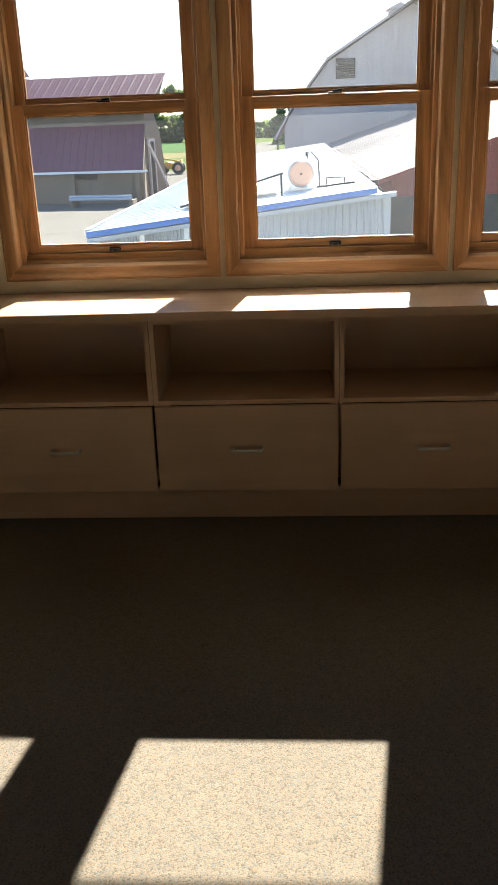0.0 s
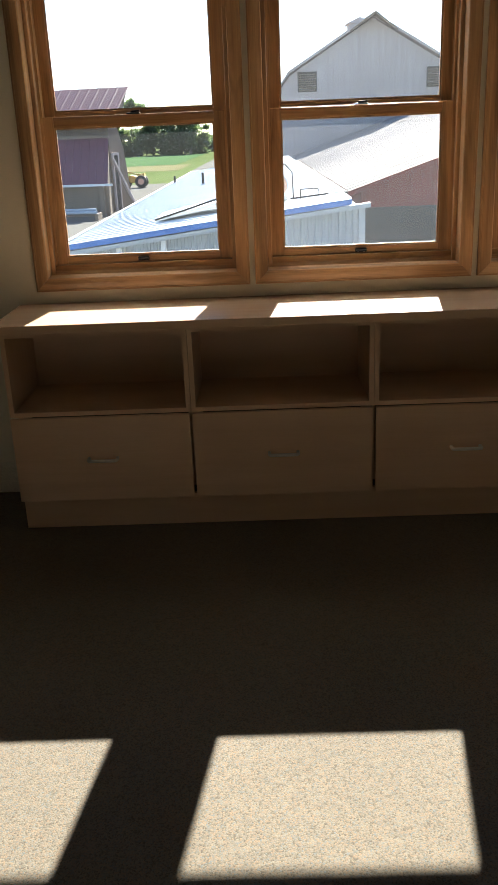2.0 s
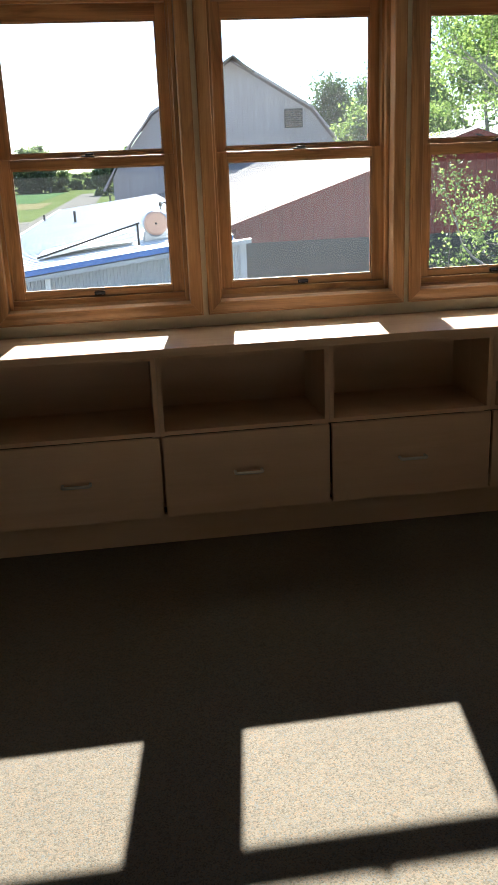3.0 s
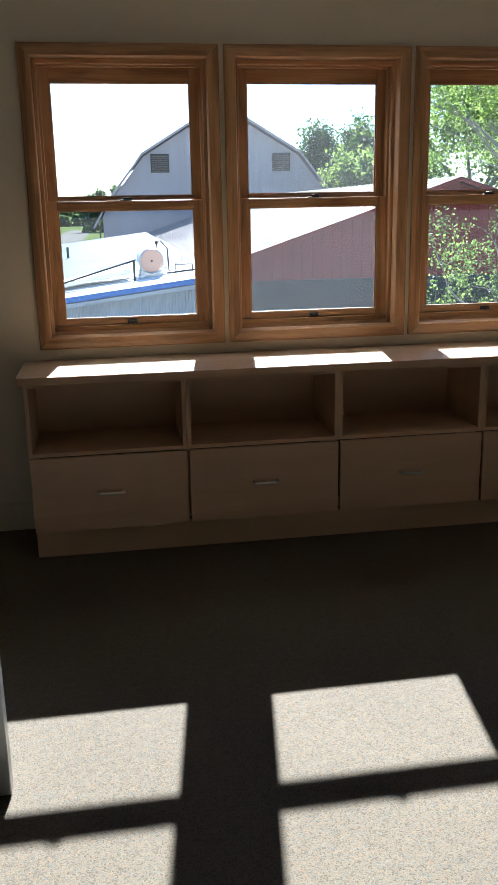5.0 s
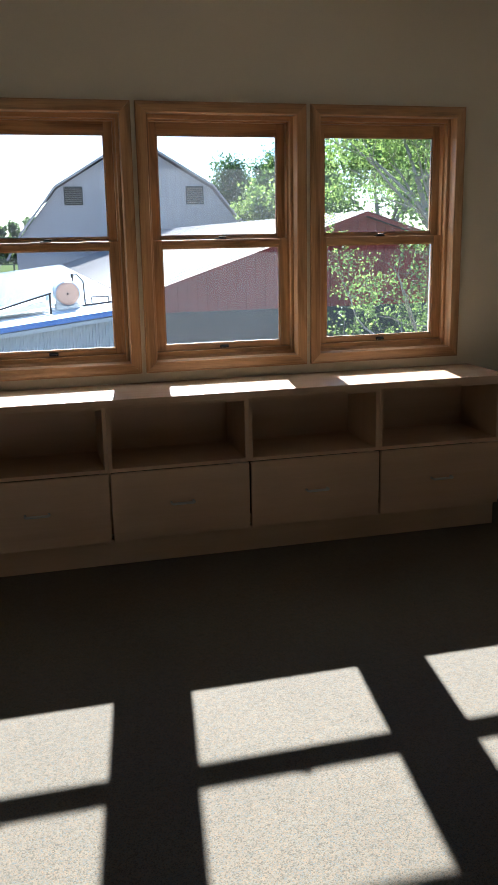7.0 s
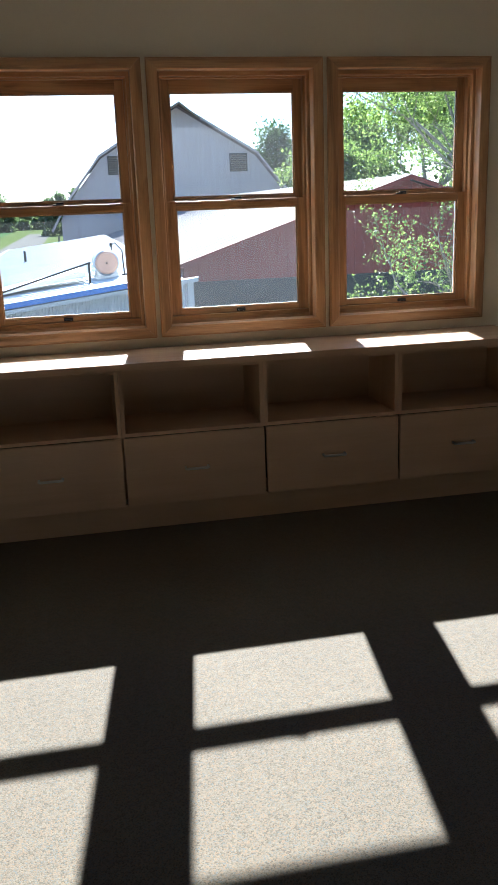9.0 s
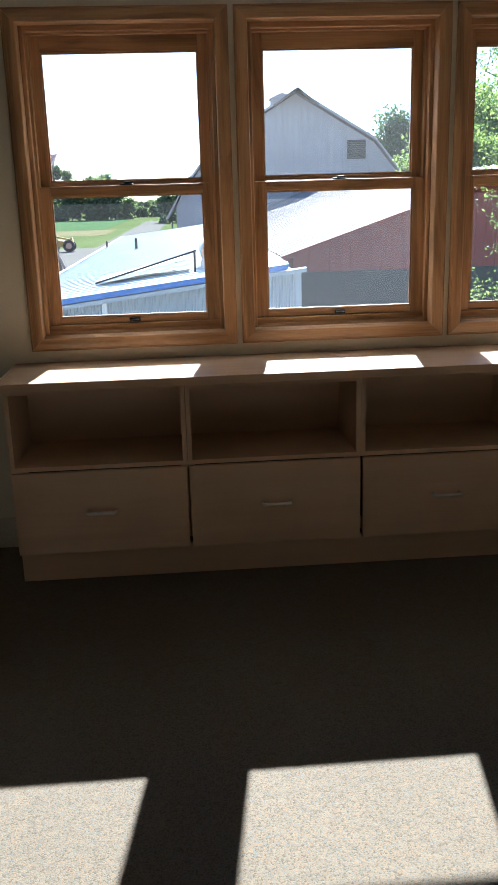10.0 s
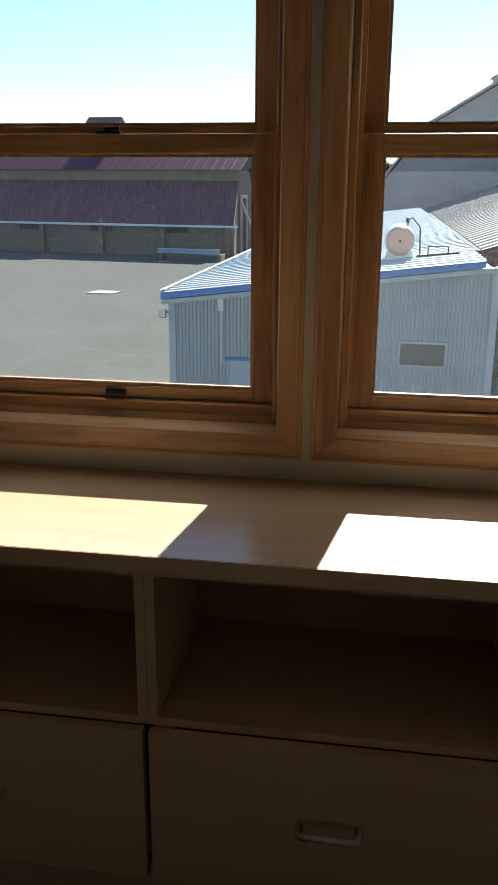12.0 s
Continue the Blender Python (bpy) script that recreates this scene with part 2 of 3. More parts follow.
leaf_light = make_leaf("light_green_leaves", (0.07, 0.125, 0.04), (0.26, 0.345, 0.135), 0.6)
leaf_dark = make_leaf("dark_green_leaves", (0.025, 0.06, 0.015), (0.07, 0.13, 0.03), 0.4)
# far greens made paler and bluer, with distance haze put into the colour
leaf_far = make_leaf("hazed_distant_leaves", (0.08, 0.12, 0.075), (0.17, 0.22, 0.12), 0.65)

# ---- building blocks ----


def thing(name, m=None, label="", category="", group="", kind=""):
    ob = tagged(new(name), label, category, group, kind)
    ob.matrix_basis = m or Matrix()
    return ob


def part(name, bm, material, parent=None, label="", bevel=0.0, segs=2, smooth=False):
    if bevel:
        bmesh.ops.bevel(bm, geom=bm.edges[:], offset=bevel, segments=segs, profile=0.5, affect="EDGES", clamp_overlap=True)
    me = bpy.data.meshes.new(name)
    bmesh.ops.recalc_face_normals(bm, faces=bm.faces[:])
    bm.to_mesh(me)
    bm.free()
    for p in me.polygons:
        p.use_smooth = smooth
    me.materials.append(material)
    ob = new(name, me)
    ob.parent = parent
    if label:
        ob["label"] = label
    return ob


def box(*sizes, bm=None):
    """Boxes from (x0, x1, y0, y1, z0, z1)."""
    bm = bm or bmesh.new()
    for x0, x1, y0, y1, z0, z1 in sizes:
        vs = [bm.verts.new(p) for p in ((x0, y0, z0), (x1, y0, z0), (x1, y1, z0), (x0, y1, z0), (x0, y0, z1), (x1, y0, z1), (x1, y1, z1), (x0, y1, z1))]
        for f in ((3, 2, 1, 0), (4, 5, 6, 7), (0, 1, 5, 4), (1, 2, 6, 5), (2, 3, 7, 6), (3, 0, 4, 7)):
            bm.faces.new([vs[i] for i in f])
    return bm


def prism(outline, vec, bm=None):
    """A flat outline of 3D points drawn out along vec."""
    bm = bm or bmesh.new()
    v = Vector(vec)
    a = [bm.verts.new(p) for p in outline]
    b = [bm.verts.new(Vector(p) + v) for p in outline]
    bm.faces.new(a[::-1])
    bm.faces.new(b)
    for i in range(len(a)):
        j = (i + 1) % len(a)
        bm.faces.new((a[i], a[j], b[j], b[i]))
    return bm


def tube(points, radii, n=8, bm=None):
    """A tapered tube through points, closed at the ends."""
    bm = bm or bmesh.new()
    pts = [Vector(p) for p in points]
    rings = []
    for i, p in enumerate(pts):
        d = (pts[min(i + 1, len(pts) - 1)] - pts[max(i - 1, 0)]).normalized()
        side = d.orthogonal().normalized() if abs(d.z) > 0.95 else d.cross(Vector((0, 0, 1))).normalized()
        up = side.cross(d)
        r = radii[i] if isinstance(radii, (list, tuple)) else radii
        rings.append([bm.verts.new(p + r * (math.cos(k * math.tau / n) * side + math.sin(k * math.tau / n) * up)) for k in range(n)])
    for a, b in zip(rings, rings[1:]):
        for k in range(n):
            bm.faces.new((a[k], a[(k + 1) % n], b[(k + 1) % n], b[k]))
    bm.faces.new(rings[0][::-1])
    bm.faces.new(rings[-1])
    return bm


def ribbed_panel(bm, p, u, v, n, count, rib, height):
    """A sheet from p along u, ribs running along v, standing out along n."""
    p, u, v, n = Vector(p), Vector(u), Vector(v), Vector(n).normalized()
    w = u / count
    lo, hi = [], []
    for i in range(count):
        for f, h in ((0, 0), ((1 - rib) / 2, 0), ((1 - rib) / 2 + rib * 0.25, height), ((1 + rib) / 2 - rib * 0.25, height), ((1 + rib) / 2, 0)):
            q = p + w * (i + f) + n * h
            lo.append(bm.verts.new(q))
            hi.append(bm.verts.new(q + v))
    lo.append(bm.verts.new(p + u))
    hi.append(bm.verts.new(p + u + v))
    for i in range(len(lo) - 1):
        bm.faces.new((lo[i], lo[i + 1], hi[i + 1], hi[i]))
    return bm


# ---- the room: walls, floor, ceiling ----
WALL, OUT, LEFT, RIGHT, BACK, TOP = 0.452, 0.652, -2.6, 2.75, -5.0, 2.86
WINDOWS = (-0.205, 0.7145, 1.634)
SILL, HALF, LOW, HIGH = 0.902, 0.4485, 0.94, 2.226

part("floor", box((LEFT, RIGHT, BACK, WALL, -0.2, 0.0)), carpet)
tagged(bpy.data.objects["floor"], "brown flecked loop-pile carpet with sunlit patches", "floor", kind="structure")

hole = HALF - 0.036
cuts = [LEFT - 0.2] + [c for w in WINDOWS for c in (w - hole, w + hole)] + [RIGHT + 0.2]
bm = bmesh.new()
for i in range(len(cuts) - 1):
    x0, x1 = cuts[i], cuts[i + 1]
    if i % 2:
        box((x0, x1, WALL, OUT, -2.93, LOW), (x0, x1, WALL, OUT, HIGH, TOP), bm=bm)
    else:
        box((x0, x1, WALL, OUT, -2.93, TOP), bm=bm)
bmesh.ops.remove_doubles(bm, verts=bm.verts[:], dist=0.0005)
tagged(part("wall_north", bm, plaster), "beige painted plaster wall with three windows", "wall", kind="structure")
for name, size in (("wall_south", (LEFT - 0.2, RIGHT + 0.2, BACK - 0.2, BACK, -2.93, TOP)), ("wall_west", (LEFT - 0.2, LEFT, BACK, WALL, -2.93, TOP)), ("wall_east", (RIGHT, RIGHT + 0.2, BACK, WALL, -2.93, TOP))):
    tagged(part(name, box(size), plaster), "plain beige painted plaster wall", "wall", kind="structure")
tagged(part("ceiling", box((LEFT - 0.2, RIGHT + 0.2, BACK - 0.2, OUT, TOP, TOP + 0.2)), ceiling_paint), "plain off-white painted ceiling", "ceiling", kind="structure")

# added overhang, out of view, sized to end the sun patches on the floor
tagged(part("eave", box((LEFT - 0.6, RIGHT + 0.6, OUT, 1.1, 2.285, 2.45)), white_trim), "unseen pale overhang added above the windows to trim the sunlight", "eave", kind="structure")


def skirting(x0, x1):
    prof = [(x0, WALL, 0), (x0, WALL - 0.014, 0), (x0, WALL - 0.014, 0.125), (x0, WALL - 0.008, 0.14), (x0, WALL, 0.14)]
    ob = part("baseboard", prism(prof, (x1 - x0, 0, 0)), trim_paint)
    return tagged(ob, "beige painted baseboard along the wall", "baseboard", kind="structure")


skirting(LEFT, -0.722)
skirting(2.142, RIGHT)

# ---- windows ----


def mitred(bm, corners, width, steps):
    """One casing length between two outer corners in the xz plane; steps: (share of the width, depth)."""
    (ax, az), (bx, bz), (inx, inz) = corners
    d = Vector((bx - ax, 0, bz - az)).normalized()
    n = Vector((inx, 0, inz))
    rows = []
    for s, depth in steps:
        o = n * (s * width)
        rows.append((bm.verts.new(Vector((ax, -depth, az)) + o + d * (s * width + 0.0006)), bm.verts.new(Vector((bx, -depth, bz)) + o - d * (s * width + 0.0006))))
    for p, q in zip(rows, rows[1:]):
        bm.faces.new((p[0], p[1], q[1], q[0]))
    bm.faces.new([r[0] for r in rows])
    bm.faces.new([r[1] for r in rows][::-1])
    bm.faces.new((rows[0][0], rows[-1][0], rows[-1][1], rows[0][1]))
    return bm


def sash(parent, name, y, z0, z1, rails, half=0.367, stile=0.042, depth=0.036):
    """A sash with two stiles, two rails, glazing beads and a pane."""
    lo, hi = rails
    s = part(name, box((-half + 0.0, -half + stile, y, y + depth, z0, z1)), pine_up, parent, bevel=0.002)
    part("stile", box((half - stile, half, y, y + depth, z0, z1)), pine_up, s, bevel=0.002)
    part("rail", box((-half + stile, half - stile, y + 0.001, y + depth - 0.001, z0, z0 + lo)), pine_across, s, bevel=0.002)
    part("rail", box((-half + stile, half - stile, y + 0.001, y + depth - 0.001, z1 - hi, z1)), pine_across, s, bevel=0.002)
    a, b = half - stile, 0.007
    bead = box((-a, -a + b, y + 0.006, y + 0.016, z0 + lo, z1 - hi), (a - b, a, y + 0.006, y + 0.016, z0 + lo, z1 - hi), (-a + b, a - b, y + 0.006, y + 0.016, z0 + lo, z0 + lo + b), (-a + b, a - b, y + 0.006, y + 0.016, z1 - hi - b, z1 - hi))
    part("glazing_bead", bead, pine_up, s)
    pane = part("pane", box((-a - 0.003, a + 0.003, y + 0.0165, y + 0.0205, z0 + lo - 0.003, z1 - hi + 0.003)), glass, s, "clear glass pane with dust specks")
    pane.visible_shadow = False
    return s


def build_window(name, m):
    """Pine double-hung window; origin at the casing's bottom centre on the wall face."""
    w = thing(name, m, "pine double-hung window with mitred casing, closed", "window", "windows over the cabinets", "structure")
    H, top = HALF, 1.362
    prof = [(0.0, 0.0), (0.0, 0.013), (0.04, 0.0165), (0.13, 0.0175), (0.15, 0.0155), (0.18, 0.018), (0.6, 0.0195), (0.94, 0.0185), (1.0, 0.015), (1.0, 0.0)]
    cw = 0.055
    for nm, corners, mat in (("bottom_casing", ((-H, 0), (H, 0), (0, 1)), pine_across), ("head_casing", ((H, top), (-H, top), (0, -1)), pine_across), ("side_casing", ((-H, top), (-H, 0), (1, 0)), pine_up), ("side_casing", ((H, 0), (H, top), (-1, 0)), pine_up)):
        part(nm, mitred(bmesh.new(), corners, cw, prof), mat, w)
    a, z0, z1 = H - cw, cw, top - cw
    for sx in (-1, 1):
        xs = sorted((sx * a, sx * (a + 0.018)))
        part("jamb", box((*xs, -0.006, 0.2, z0, z1)), pine_up, w)
        xs = sorted((sx * a, sx * (a - 0.017)))
        part("stop", box((*xs, 0.05, 0.084, z0, z1)), pine_up, w, bevel=0.003)
        xs = sorted((sx * a, sx * (a - 0.027)))
        part("jamb_liner", box((*xs, 0.0845, 0.165, z0, z1)), pine_up, w)
    part("head_jamb", box((-a - 0.018, a + 0.018, -0.006, 0.2, z1, z1 + 0.018)), pine_across, w)
    part("head_stop", box((-a + 0.017, a - 0.017, 0.05, 0.084, z1 - 0.022, z1)), pine_across, w, bevel=0.003)
    part("head_parting_stop", box((-a + 0.027, a - 0.027, 0.0845, 0.118, z1 - 0.03, z1)), pine_across, w, bevel=0.002)
    part("sill", prism([(-a - 0.018, -0.006, z0 - 0.02), (-a - 0.018, 0.2, z0 - 0.02), (-a - 0.018, 0.2, z0 + 0.043), (-a - 0.018, 0.078, z0 + 0.043), (-a - 0.018, 0.066, z0 + 0.041), (-a - 0.018, 0.062, z0 + 0.02), (-a - 0.018, 0.05, z0 + 0.005), (-a - 0.018, -0.006, z0)], (2 * (a + 0.018), 0, 0)), pine_across, w)
    lower = sash(w, "lower_sash", 0.0855, z0 + 0.043, 0.685, (0.03, 0.041))
    upper = sash(w, "upper_sash", 0.1245, 0.646, z1 - 0.004, (0.057, 0.086))
    part("exterior_stop", box((-a, a, 0.165, 0.215, z1 - 0.07, z1)), white_trim, w, "pale outer head trim")
    for sx in (-1, 1):
        xs = sorted((sx * a, sx * (a - 0.035)))
        part("exterior_stop", box((*xs, 0.166, 0.2, z0 + 0.044, z1 - 0.071)), white_trim, w, "pale outer side trim")
    # sash lock on the meeting rail, catch on the bottom rail
    lock = part("sash_lock", box((-0.028, 0.028, 0.094, 0.118, 0.6852, 0.6915)), black_metal, w, "small black metal sash lock", bevel=0.002)
    part("cam", tube([(0.0, 0.106, 0.6915), (0.0, 0.106, 0.6975)], 0.011, 12), black_metal, lock)
    part("lever", prism([(-0.008, 0.097, 0.6917), (0.026, 0.094, 0.694), (0.026, 0.106, 0.694), (-0.008, 0.115, 0.6917)], (0, 0, 0.007)), black_metal, lock, bevel=0.001)
    catch = part("sash_lift", box((-0.024, 0.024, 0.074, 0.0855, 0.104, 0.121)), black_metal, w, "small black metal sash lift", bevel=0.004)
    part("lip", prism([(-0.02, 0.076, 0.118), (-0.02, 0.062, 0.112), (-0.02, 0.062, 0.108), (-0.02, 0.076, 0.112)], (0.04, 0, 0)), black_metal, catch)
    for sx in (-0.012, 0.012):
        part("screw", tube([(sx, 0.0765, 0.1075), (sx, 0.0745, 0.1075)], 0.0035, 8), nickel, catch)
    return w


first = build_window("window_1", pose(WINDOWS[0], WALL, SILL))
for i, x in enumerate(WINDOWS[1:], 2):
    w = copy_thing(first, pose(x, WALL, SILL))
    w.name = "window_%d" % i
    if i == 2:
        for o in w.children_recursive:
            if o.name.startswith("pane"):
                o.material_slots[0].link = "OBJECT"
                o.material_slots[0].material = dusty_glass

# ---- cabinets under the windows ----
UNIT, CAB_TOP = 0.71, 0.819
counter = thing("countertop", None, "long maple laminate countertop over the cabinets", "countertop")
part("worktop", box((-0.729, 2.155, -0.006, WALL - 0.002, CAB_TOP, 0.851)), maple_top, counter)
part("front_edge", box((-0.732, 2.158, -0.009, -0.0063, CAB_TOP, 0.8507)), maple, counter, "maple edge band", bevel=0.0012)
for x0, x1 in ((-0.732, -0.7293), (2.1553, 2.158)):
    part("end_edge", box((x0, x1, -0.006, WALL - 0.002, CAB_TOP, 0.8507)), maple_up, counter, "maple edge band")
plinth = thing("plinth", None, "recessed maple laminate toe kick under the cabinets", "plinth")
part("front_board", box((-0.705, 2.125, 0.045, 0.063, 0.0, 0.132)), maple, plinth, bevel=0.001)
for x0, x1 in ((-0.705, -0.687), (2.107, 2.125)):
    part("end_board", box((x0, x1, 0.0635, WALL - 0.016, 0.0, 0.132)), maple_up, plinth, bevel=0.001)


def handle(parent, z):
    """Bar pull on two posts."""
    h = part("handle", tube([(-0.056, -0.001, z), (-0.056, -0.026, z), (-0.053, -0.032, z), (-0.048, -0.034, z), (0.048, -0.034, z), (0.053, -0.032, z), (0.056, -0.026, z), (0.056, -0.001, z)], 0.0065, 10), nickel, parent, "satin nickel bar pull", smooth=True)
    return h


def drawer_cabinet(m):
    """Open shelf above one deep drawer; origin at the floor, middle of the drawer front."""
    c = thing("drawer_cabinet", m, "maple laminate cabinet, open shelf above one drawer", "cabinet", "cabinets along the wall")
    u = UNIT / 2
    for sx in (-1, 1):
        xs = sorted((sx * (u - 0.0007), sx * (u - 0.019)))
        y1 = WALL - 0.004
        part("side_panel", prism([(xs[0], 0.0215, 0.485), (xs[0], 0.13, 0.483), (xs[0], 0.13, 0.133), (xs[0], y1, 0.133), (xs[0], y1, CAB_TOP - 0.001), (xs[0], 0.0215, CAB_TOP - 0.001)], (xs[1] - xs[0], 0, 0)), maple_up, c)
    part("back_panel", box((-u + 0.019, u - 0.019, WALL - 0.03, WALL - 0.012, 0.133, CAB_TOP - 0.001)), maple, c)
    part("shelf", box((-u + 0.019, u - 0.019, 0.021, WALL - 0.03, 0.4845, 0.5025)), maple, c, bevel=0.0008)
    part("bottom_panel", box((-u + 0.019, u - 0.019, 0.021, WALL - 0.03, 0.133, 0.151)), maple, c)
    part("top_rail", box((-u + 0.019, u - 0.019, 0.021, 0.1, CAB_TOP - 0.02, CAB_TOP - 0.001)), maple, c)
    d = part("drawer", box((-u + 0.0055, u - 0.0055, 0.0, 0.019, 0.136, 0.4825)), maple, c, "smooth maple laminate drawer front", bevel=0.001)
    # box coloured dark so the gaps around the drawer look shaded
    part("drawer_box", box((-u + 0.03, u - 0.03, 0.0195, 0.38, 0.17, 0.42)), gap_shade, d)
    handle(d, 0.313)
    return c


unit = drawer_cabinet(pose(-UNIT / 2, 0, 0))
for i in range(1, 4):
    copy_thing(unit, pose(-UNIT / 2 + UNIT * i, 0, 0))

# ---- table ----


def table(m):
    """Table with a metal frame; origin at the floor under the far corner at the aisle, running to -x and -y."""
    t = thing("table", m, "pale laminate table with square grey metal legs", "table")
    L, D, H = 1.5, 0.76, 0.765
    part("tabletop", box((-L, 0, -D, 0, H - 0.025, H)), table_top_mat, t, bevel=0.002)
    part("edge_band", box((0.0005, 0.003, -D, 0, H - 0.024, H - 0.001)), edge_white, t, "pale edge band")
    for x in (-L + 0.004, -0.052):
        for y in (-D + 0.05, -0.1):
            leg = part("leg", box((x, x + 0.05, y, y + 0.05, 0.006, H - 0.026)), alu, t, bevel=0.003)
            part("foot", box((x + 0.004, x + 0.046, y + 0.004, y + 0.046, 0.0, 0.006)), black_rubber, leg)
    for y in (-D + 0.06, -0.09):
        part("apron", box((-L + 0.056, -0.054, y, y + 0.03, H - 0.075, H - 0.026)), alu, t, bevel=0.002)
    for x in (-L + 0.014, -0.042):
        part("apron", box((x, x + 0.03, -D + 0.102, -0.102, H - 0.075, H - 0.026)), alu, t, bevel=0.002)
    return t


table(pose(-0.656, -1.562, 0))

# ---- outside: ground ----
GROUND = -2.93


def sheet(name, x0, x1, y0, y1, z, mat, label, skew=0.0):
    bm = bmesh.new()
    bm.faces.new([bm.verts.new(p) for p in ((x0, y0, z), (x1, y0, z), (x1 + skew, y1, z), (x0 + skew, y1, z))])
    return tagged(part(name, bm, mat), label, name.split(".")[0], kind="structure")


sheet("ground", -2500, 2500, -400, 4000, GROUND, grass, "green meadow reaching the horizon")
sheet("yard", -80, 14, 0.7, 91, GROUND + 0.02, gravel, "pale grey gravel farmyard")
sheet("dry_field", -150, -11.6, 129, 157, GROUND + 0.02, dry_grass, "strip of dry mown grass")
sheet("crop_field", -260, -14.5, 157.5, 256, GROUND + 0.03, crop, "green crop field beyond the yard")
sheet("lane", -9.3, -3.9, 80, 222, GROUND + 0.035, gravel, "pale gravel lane between the fields", 0.3)
tagged(part("slab", prism([(-11.9, 33.0, GROUND + 0.03), (-10.75, 33.0, GROUND + 0.03), (-10.6, 33.9, GROUND + 0.03), (-11.7, 33.9, GROUND + 0.03)], (0, 0, 0.03)), concrete), "pale concrete cover slab in the gravel yard", "slab", kind="structure")
sheet("apron", -6.8, -3.35, 12.5, 15.2, GROUND + 0.04, concrete, "pale concrete apron beside the shed")

# ---- outside: shed with the blue fascia ----


def shed():
    s = thing("metal_shed", pose(0, 0, 0), "long pale metal shed with blue roof trim", "shed")
    x0, x1, y0, y1 = -3.2, 2.15, 13.0, 46.0
    zl, zr = -0.252, 0.383
    slope = (zr - zl) / (x1 - x0)
    bm = bmesh.new()
    core = [(x0 + 0.02, y0 + 0.02, GROUND), (x1 - 0.02, y0 + 0.02, GROUND), (x1 - 0.02, y0 + 0.02, zr - 0.2), (x0 + 0.02, y0 + 0.02, zl - 0.2)]
    prism(core, (0, y1 - y0 - 0.04, 0), bm)
    body = part("wall", bm, pale_metal, s)
    n = 84
    ribs = bmesh.new()
    for i in range(n):
        a = x0 + (x1 - x0) * (i + 0.32) / n
        b = x0 + (x1 - x0) * (i + 0.68) / n
        za, zb = zl - 0.16 + slope * (a - x0), zl - 0.16 + slope * (b - x0)
        e = (b - a) * 0.25
        prism([(a, y0 + 0.02, GROUND), (a + e, y0 - 0.012, GROUND), (b - e, y0 - 0.012, GROUND), (b, y0 + 0.02, GROUND)], (0, 0, za - GROUND), ribs)
    part("cladding", ribs, pale_metal, s, "vertical ribbed metal cladding")
    for x in (x0, x1):
        part("corner_trim", box((x - 0.06, x + 0.06, y0 - 0.03, y0 + 0.09, GROUND, zl - 0.16 + slope * (x - x0))), pale_metal, s)
    ov = 0.14
    u = Vector((x1 - x0 - 0.06, 0, (x1 - x0 - 0.06) * slope))
    eave = Vector((x1 - x0 + 2 * ov, 0, (x1 - x0 + 2 * ov) * slope))
    p = Vector((x0 - ov, y0 - 0.22, zl - ov * slope))
    bm = bmesh.new()
    ribbed_panel(bm, p + Vector((0, 0, 0.0)), Vector((0, y1 - y0 + 0.44, 0)), u, (0, 0, 1), 84, 0.22, 0.022)
    part("roof", bm, white_roof, s, "sloping pale metal roof with low ribs")
    prism([p + Vector((0, 0, -0.01)), p + u + Vector((0, 0, -0.01)), p + u + Vector((0, 0, -0.11)), p + Vector((0, 0, -0.11))], (0, 0.03, 0), bm := bmesh.new())
    part("fascia", bm, blue_trim, s, "blue metal fascia")
    q = p + Vector((0, 0.03, 0))
    prism([q + Vector((0, 0, -0.13)), q + eave + Vector((0, 0, -0.13)), q + eave + Vector((0, 0, -0.21)), q + Vector((0, 0, -0.21))], (0, 0.19, 0), bm := bmesh.new())
    part("soffit", bm, pale_metal, s, "pale boxed eave")
    bm = prism([p + Vector((-0.03, 0.04, 0.04)), p + Vector((0.05, 0.04, 0.05)), p + Vector((0.05, 0.04, 0.036)), p + Vector((-0.005, 0.04, 0.03)), p + Vector((-0.005, 0.04, -0.11)), p + Vector((-0.03, 0.04, -0.11))], (0, y1 - y0 + 0.4, 0))
    part("rake_trim", bm, white_trim, s)
    # window with a grid
    w = part("window", box((0.65, 1.46, y0 - 0.05, y0 + 0.0, -1.43, -1.39), (0.65, 1.46, y0 - 0.05, y0, -1.03, -0.99), (0.65, 0.69, y0 - 0.05, y0, -1.39, -1.03), (1.42, 1.46, y0 - 0.05, y0, -1.39, -1.03)), pale_metal, s, "small window with pale frame")
    part("pane", box((0.69, 1.42, y0 - 0.025, y0 - 0.018, -1.39, -1.03)), dark_glass, w)
    for i in range(1, 4):
        x = 0.69 + 0.1825 * i
        part("mullion", box((x - 0.004, x + 0.004, y0 - 0.032, y0 - 0.026, -1.39, -1.03)), black_metal, w)
    # door and conduits
    d = part("door", box((-2.2, -1.35, y0 - 0.045, y0 - 0.013, GROUND + 0.05, -1.42)), pale_metal, s, "pale metal side door", bevel=0.01)
    part("head_trim", box((-2.27, -1.28, y0 - 0.06, y0 - 0.013, -1.42, -1.37)), blue_trim, d)
    for x in (-2.33, -1.5):
        part("lamp_box", box((x - 0.05, x + 0.05, y0 - 0.13, y0 - 0.02, zl - 0.42 + slope * (x - x0), zl - 0.2 + slope * (x - x0))), white_trim, s, "small pale wall lamp", bevel=0.01)
        part("conduit", tube([(x, y0 - 0.05, zl - 0.42 + slope * (x - x0)), (x, y0 - 0.05, -1.5 if x < -2 else -1.25)], 0.025, 6), steel, s)
